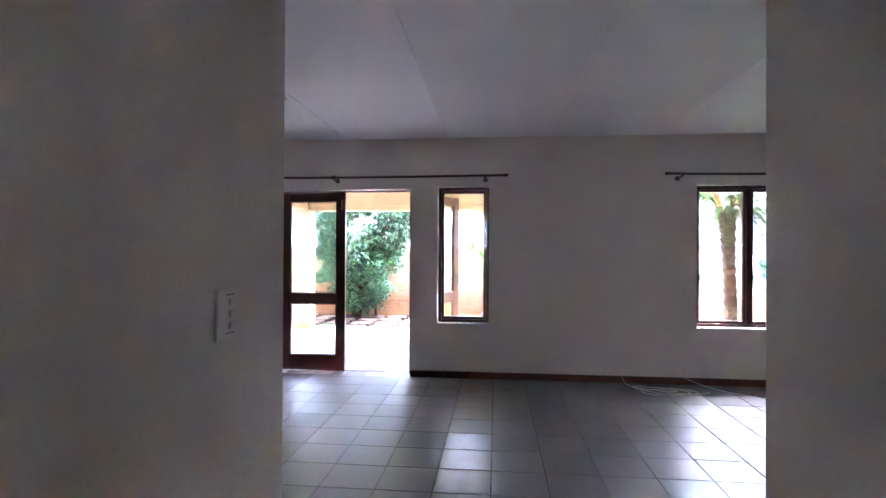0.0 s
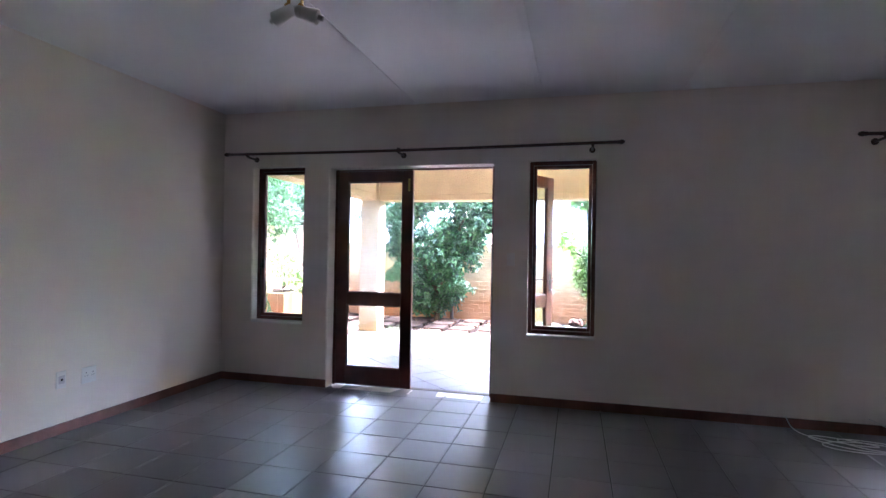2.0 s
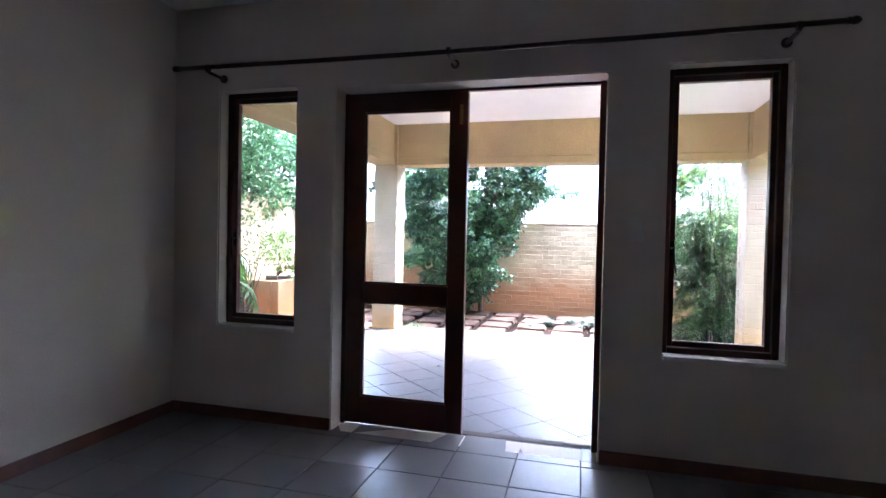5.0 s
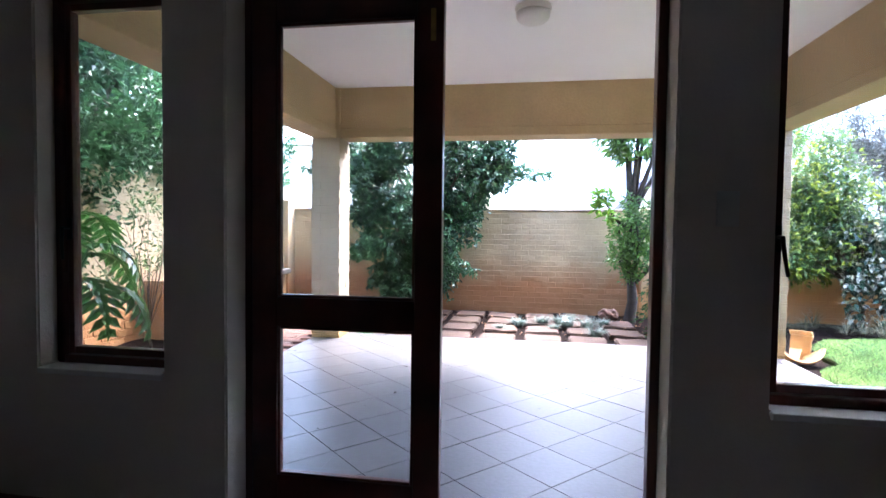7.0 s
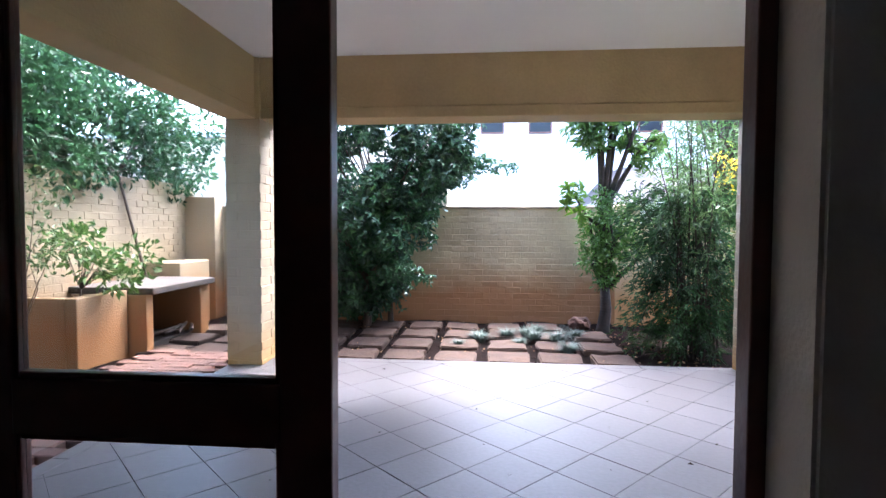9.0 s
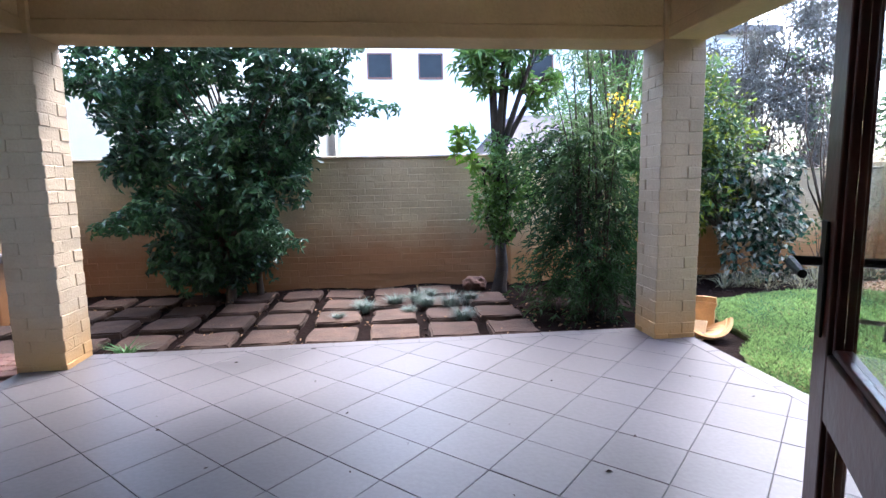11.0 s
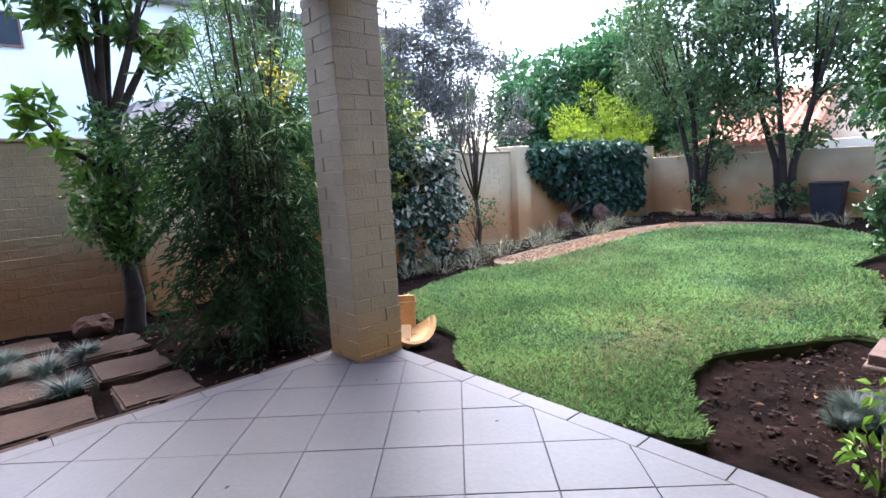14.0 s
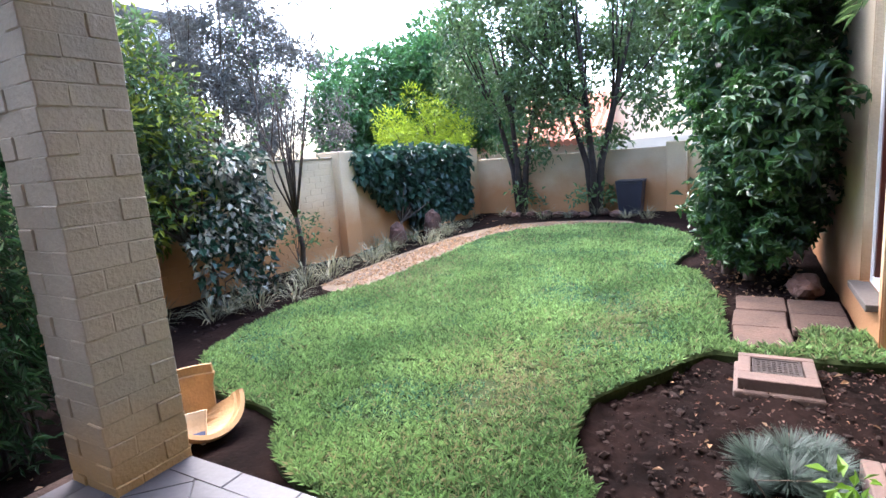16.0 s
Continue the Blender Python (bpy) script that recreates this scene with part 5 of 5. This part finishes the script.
# built-in grill with its concrete shelf, and planter
gr = thing("brick_grill", (-3.6, 12.1, G), "cream brick garden grill with a worn concrete shelf", "grill")
part("shelf", box((-4.08, 11.6, 0.5), (-3.12, 12.86, 0.575), 0.014), M["slab"], gr, "worn concrete shelf")
part("pier", box((-4.05, 11.6, -0.3), (-3.2, 11.72, 0.5), 0.012), M["leftwall"], gr)
part("pier", box((-4.05, 12.6, -0.3), (-3.17, 12.78, 0.5), 0.012), M["leftwall"], gr)
part("hearth_back", box((-4.07, 11.72, -0.3), (-3.95, 12.6, 0.5)), M["hearthbrick"], gr, "dark brick back of the hearth")
part("hearth_floor", box((-3.95, 11.72, -0.3), (-3.3, 12.6, -0.06), 0.01), M["hearthbrick"], gr)
part("chimney_step", box((-4.07, 12.87, -0.3), (-3.6, 13.6, 0.75), 0.015), M["leftwall"], gr)
for k in range(5):
    a = Vector((-3.5 + 0.08 * k, 11.8 + 0.15 * k, -0.02))
    part("log", tube([a, a + Vector((0.2 - 0.1 * k, 0.35, 0.05))], [0.025, 0.02], 7), M["bark"], gr)
pl = thing("brick_planter", (-3.4, 11.2, G), "cream brick planter beside the grill", "planter")
part("planter_wall", box((-3.52, 10.9, -0.3), (-3.4, 11.59, 0.55), 0.012), M["leftwall"], pl)
part("planter_wall", box((-4.05, 10.9, -0.3), (-3.52, 11.0, 0.548), 0.012), M["leftwall"], pl)
part("planter_soil", box((-4.05, 11.0, -0.3), (-3.52, 11.59, 0.45)), M["soil"], pl)


# fallen leaves and clods: uncounted litter
def litter(name, n, spots, size, mat, label, lift=0.012):
    P = []
    for x0, x1, y0, y1, z, share in spots:
        k = int(n * share)
        P.append(np.stack([x0 + (x1 - x0) * rng.random(k), y0 + (y1 - y0) * rng.random(k), np.full(k, z) + lift * rng.random(k)], 1))
    P = np.concatenate(P)
    A = rng.normal(size=P.shape) * [1, 1, 0.15]
    N = rng.normal(size=P.shape) * 0.35 + [0, 0, 1]
    ln = size * (0.5 + rng.random(len(P)))
    v, f = leaf_mesh(P, A, N, ln, ln * 0.45, 0.25, 0.25)
    tagged(raw(name, v, f, mat), label, "leaf litter", kind="stuff")


litter("fallen_leaves", 900, ((-3, 2.2, 11.4, 13.9, -0.115, 0.3), (1.5, 2.9, 11.4, 13.5, -0.13, 0.15), (6.3, 8.0, 8.4, 9.3, -0.125, 0.25), (3.5, 5.2, 8.3, 9.2, -0.128, 0.035), (3.4, 11.5, 12.6, 13.9, -0.12, 0.15)), 0.036, L["dry"], "scattered dry fallen leaves on the soil")
litter("straw", 2600, ((5.8, 8.9, 12.36, 12.85, -0.097, 0.6), (8.9, 10.2, 11.9, 12.6, -0.097, 0.25), (9.9, 10.5, 10.6, 11.9, -0.097, 0.15)), 0.035, L["dry"], "dry straw and clippings on the gravel strip")
litter("bark_chips", 500, ((4.0, 5.0, 8.05, 8.6, -0.13, 0.6), (3.4, 4.9, 8.6, 9.2, -0.13, 0.4)), 0.02, M["stone"], "broken red-brown chips on the dug soil", 0.03)
litter("patio_specks", 26, ((-1.5, 2.7, 8.2, 11.1, PATIO + 0.001, 1.0),), 0.028, M["deadbark"], "small dry leaf specks on the patio tiles", 0.002)
V, F, o = [], [], 0
ico = bmesh.new()
bmesh.ops.create_icosphere(ico, subdivisions=1, radius=1)
iv = np.array([v_.co[:] for v_ in ico.verts])
fc = [[q.index for q in p.verts] for p in ico.faces]
ico.free()
for k in range(7000):
    x0, x1, y0, y1 = ((3.2, 5.2, 8.2, 9.45), (-2.5, 2.8, 11.4, 14.0), (6.2, 8.0, 8.4, 9.3), (3.2, 12.0, 12.5, 13.9))[min(3, int(rng.random() * 4.4) % 4)]
    x, y, s_ = x0 + (x1 - x0) * rng.random(), y0 + (y1 - y0) * rng.random(), 0.003 + 0.017 * rng.random() ** 5
    V.append(iv * (s_ * (0.6 + 0.9 * rng.random(3)) * [1, 1, 0.7]) * (0.6 + 0.8 * rng.random((len(iv), 1))) + [x, y, GARDEN - 0.025])
    F += [[i + o for i in q] for q in fc]
    o += len(iv)
tagged(raw("soil_clods", np.concatenate(V), F, M["clod"]), "loose clods and crumbs of red soil", "soil", kind="stuff")

# lawn blades, thickest where the walk comes nearest
n, per = 28000, 12
cx = 2.9 + 7.3 * rng.random(n) ** 1.35
cy = 8.05 + 4.55 * rng.random(n)
ang, off = rng.random((n, per)) * 6.283, 0.016 * rng.random((n, per)) ** 0.6
x, y = (cx[:, None] + off * np.cos(ang)).ravel(), (cy[:, None] + off * np.sin(ang)).ravel()
tall = np.repeat(0.75 + 0.5 * rng.random(n), per)
ang, off = ang.ravel(), off.ravel()
keep = inside(LAWN, x, y)
x, y, ang, off, tall = (q[keep] for q in (x, y, ang, off, tall))
k = len(x)
P = np.stack([x, y, np.full(k, TURF - 0.004)], 1)
A = rng.normal(size=(k, 3)) * [0.3, 0.3, 0.1] + np.stack([np.cos(ang) * off * 45, np.sin(ang) * off * 45, np.full(k, 0.75)], 1)
N = rng.normal(size=(k, 3)) * 0.3 + np.stack([-np.cos(ang), -np.sin(ang), np.full(k, 0.6)], 1)
patch = np.array([noise.noise((a * 1.1, b_ * 1.1, 0)) + 0.5 * noise.noise((a * 3.7, b_ * 3.7, 5)) for a, b_ in zip(x, y)])
worn = np.exp(-((x - 4.1) / 0.55) ** 2 - ((y - 9.95) / 0.3) ** 2) + 0.6 * np.exp(-((x - 5.4) / 0.7) ** 2 - ((y - 9.6) / 0.25) ** 2) + 0.5 * np.exp(-((x - 6.5) / 0.8) ** 2 - ((y - 11.9) / 0.3) ** 2)
ln = (0.028 + 0.02 * rng.random(k)) * tall * (1 + 0.3 * patch) * (1 + 0.08 * (x - 3)) * (1 - 0.35 * worn)
wd = 0.0058 + 0.0008 * (x - 3)
pick = rng.random(k)
dry = pick < np.clip(0.03 + 0.55 * worn + 0.2 * patch, 0.02, 0.65)
clov = ~dry & (pick > 1.0 - np.clip(-0.9 * patch - 0.08, 0, 0.5))
for name, sel, mat, label, fat in (("grass", ~dry & ~clov, "grass", "short green lawn grass with worn patches", 1.0), ("dry_grass", dry, "drygrass", "pale dry lawn grass in worn patches", 0.9), ("clover", clov, "clover", "blue-green clover patches in the lawn", 1.5)):
    v, f = leaf_mesh(P[sel], A[sel], N[sel], ln[sel] * (0.8 if fat > 1 else 1), wd[sel] * fat, 0.1, 0.3)
    tagged(raw(name, v, f, M[mat]), label, "grass", kind="stuff")

# ---- pieces of posts, walls, floors ----
def post(x0, y0, label):
    p = tagged(thing("patio_post", (x0 + 0.16, y0 + 0.16, PATIO), label, "post", "patio posts"))
    core = part("core", box((x0 + 0.0012, y0 + 0.0012, -0.3), (x0 + 0.3188, y0 + 0.3188, BZ)), M["post"], p)
    part("pilaster", box((x0 + 0.0012, y0 + 0.0012, BZ), (x0 + 0.3188, y0 + 0.3188, 2.738), 0.006), M["beam"], p, "plastered top of the post")
    long_ = [block_mesh("brick", 0.217, 0.1065, 0.0838, 0.004, M["post"], 0.0045, k) for k in range(4)]
    for j in range(27):
        z = -0.085 + 0.0425 + j * 0.085
        if z > BZ - 0.03:
            break
        e = 0.32
        side = [((0.1025, 0.052), 0), ((0.268, 0.1025), 90), ((e - 0.1025, 0.268), 0), ((0.052, e - 0.1025), 90)] if j % 2 else \
               [((0.052, 0.1025), 90), ((e - 0.1025, 0.052), 0), ((0.268, e - 0.1025), 90), ((0.1025, 0.268), 0)]
        for (a, b_), t_ in side:
            piece("brick", long_[int(rng.random() * 4)], (x0 + a + rng.normal() * 0.0007, y0 + b_ + rng.normal() * 0.0007, z), p, t_ + rng.normal() * 0.22)


post(2.59, 10.985, "cream painted brick patio post stained at its foot")
post(-1.995, 10.985, "cream painted brick patio post beside the stepping stones")
brick_face(gw1, None, -4.1, 2.15, -0.15, 1.5, 14.05, M["backwall"], 300, (-0.2, 2.2), -1, depth=0.0015, rough=0.008)
brick_face(gw2, None, 2.5, 7.5, -0.15, 1.25, 14.0, M["sidewall"], 120, (5.2, 7.5), -1, depth=0.002, rough=0.003)
brick_face(gw4, None, 8.0, 14.0, -0.15, 1.83, -4.08, M["leftwall"], 120, (10.6, 12.6), 1, along="y", depth=0.001, rough=0.008)


def clip(poly, x0, x1, y0, y1):
    for k, lim, s_ in ((0, x0, 1), (0, x1, -1), (1, y0, 1), (1, y1, -1)):
        out = []
        for p, q in zip(poly, poly[1:] + poly[:1]):
            a, b_ = s_ * (p[k] - lim), s_ * (q[k] - lim)
            if a >= 0:
                out.append(p)
            if a * b_ < 0:
                r_ = a / (a - b_)
                out.append((p[0] + (q[0] - p[0]) * r_, p[1] + (q[1] - p[1]) * r_))
        poly = out
        if not poly:
            break
    return poly


patio_floor = thing("patio_tiling", (0.4, 9.4, PATIO), "pale grey-pink ceramic patio tiles laid diagonally", "patio", kind="structure")


def flat_tile(name, poly, z0, z1, bev, mat, parent):
    area = abs(sum(p[0] * q[1] - q[0] * p[1] for p, q in zip(poly, poly[1:] + poly[:1]))) / 2
    if area < 0.0008 or len(poly) < 3:
        return
    cx, cy = sum(p[0] for p in poly) / len(poly), sum(p[1] for p in poly) / len(poly)
    bm = prism([(p[0] - cx, p[1] - cy) for p in poly], z0 - z1, 0)
    top = max(bm.faces, key=lambda q: q.calc_center_median().z)
    bmesh.ops.inset_region(bm, faces=[top], thickness=bev, depth=0.0)
    for v_ in bm.verts:
        if v_.co.z > -1e-6 and v_ not in top.verts:
            v_.co.z -= bev * 0.6
    me = bpy.data.meshes.new(name)
    bm.to_mesh(me)
    bm.free()
    me.materials.append(mat)
    ob = new(name, me)
    ob.parent = parent
    ob.matrix_parent_inverse = world_of(parent).inverted()
    ob.matrix_basis = pose(cx, cy, z1 + rng.normal() * 0.0004, rng.normal() * 0.05, rng.normal() * 0.05)


EDGE, gap = 0.11, 0.0018
TP, TX, TY = 0.3308, 2.365, 9.377        # tile pitch and one crossing of the joints
LAY = radians(46.75)
ea, eb = Vector((math.cos(LAY), math.sin(LAY))) * TP, Vector((-math.sin(LAY), math.cos(LAY))) * TP
for i in range(-20, 17):
    for j in range(-14, 26):
        c = Vector((TX, TY)) + ea * (i + 0.5) + eb * (j + 0.5)
        k = 0.5 - gap / TP
        poly = clip([tuple(c + ea * s_ + eb * t_) for s_, t_ in ((-k, -k), (k, -k), (k, k), (-k, k))], PX0 + EDGE, PX1 - EDGE, WY1 + 0.02, PY1 - EDGE)
        if poly:
            flat_tile("tile", poly, PATIO - 0.012, PATIO, 0.002, M["patio"], patio_floor)
k = 0
y = PY1
while y > WY1 + 0.05:
    y0 = max(WY1 + 0.02, y - TP)
    for a, b_ in ((PX1 - EDGE + gap, PX1), (PX0, PX0 + EDGE - gap)):
        flat_tile("border_tile", [(a, y0 + gap), (b_, y0 + gap), (b_, y - gap), (a, y - gap)], -0.16, PATIO, 0.004, M["patio"], patio_floor)
    y = y0
x = PX0 + EDGE
while x < PX1 - EDGE - 0.02:
    x1 = min(PX1 - EDGE, x + TP)
    flat_tile("border_tile", [(x + gap, PY1 - EDGE + gap), (x1 - gap, PY1 - EDGE + gap), (x1 - gap, PY1), (x + gap, PY1)], -0.16, PATIO, 0.004, M["patio"], patio_floor)
    x = x1

# clay brick paving beside the patio
bp = thing("brick_paving", (-2.6, 10.2, G), "red clay brick paving beside the patio", "paving", kind="structure")
mesh_b = [block_mesh("brick", 0.212, 0.104, 0.07, 0.006, M["brick"], 0.004, k) for k in range(4)]
k = 0
for j in range(38):
    for i in range(5):
        x, y = -2.12 - 0.22 * i - (0.11 if j % 2 else 0), 7.6 + 0.108 * j
        if y < 11.55 and x > -3.1:
            piece("brick", mesh_b[(i * 7 + j * 3) % 4], (x, y, -0.095 + rng.normal() * 0.003), bp, rng.normal())

# room floor tiles
FP, FX, FY = 0.343, 0.10, 5.76
floor_ob = bpy.data.objects["floor"]
rest = bmesh.new()
for i in range(-8, 20):
    for j in range(-21, 6):
        x0, y0 = FX + FP * i, FY + FP * j
        poly = [(x0 + 0.003, y0 + 0.003), (x0 + FP - 0.003, y0 + 0.003), (x0 + FP - 0.003, y0 + FP - 0.003), (x0 + 0.003, y0 + FP - 0.003)]
        lim = (LX, RX, -1.2, WY0 - 0.0) if not (DOOR[0] < x0 + FP and x0 < DOOR[1]) else (LX, RX, -1.2, 7.395)
        if lim[3] > 7.3:
            body = clip(poly, LX, RX, -1.2, WY0)
            neck = clip(poly, max(LX, DOOR[0]), DOOR[1], WY0, 7.395)
            polys = [p for p in (clip(poly, max(LX, DOOR[0]), DOOR[1], -1.2, 7.395) if y0 + FP > WY0 and y0 > WY0 - FP else body,) if p]
            if y0 < WY0 < y0 + FP and not (DOOR[0] <= x0 and x0 + FP <= DOOR[1]):
                polys = [p for p in (body, neck) if p]
        else:
            polys = [p for p in (clip(poly, *lim),) if p]
        near = y0 > 2.4 and -2.0 < x0 < 4.6
        for p in polys:
            if near:
                flat_tile("tile", p, -0.01, 0.0, 0.0025, M["tile"], floor_ob)
            else:
                top = [rest.verts.new((*q, 0)) for q in p]
                rest.faces.new(top)
tagged(part("floor_tiling", rest, M["tile"], floor_ob), kind="stuff")
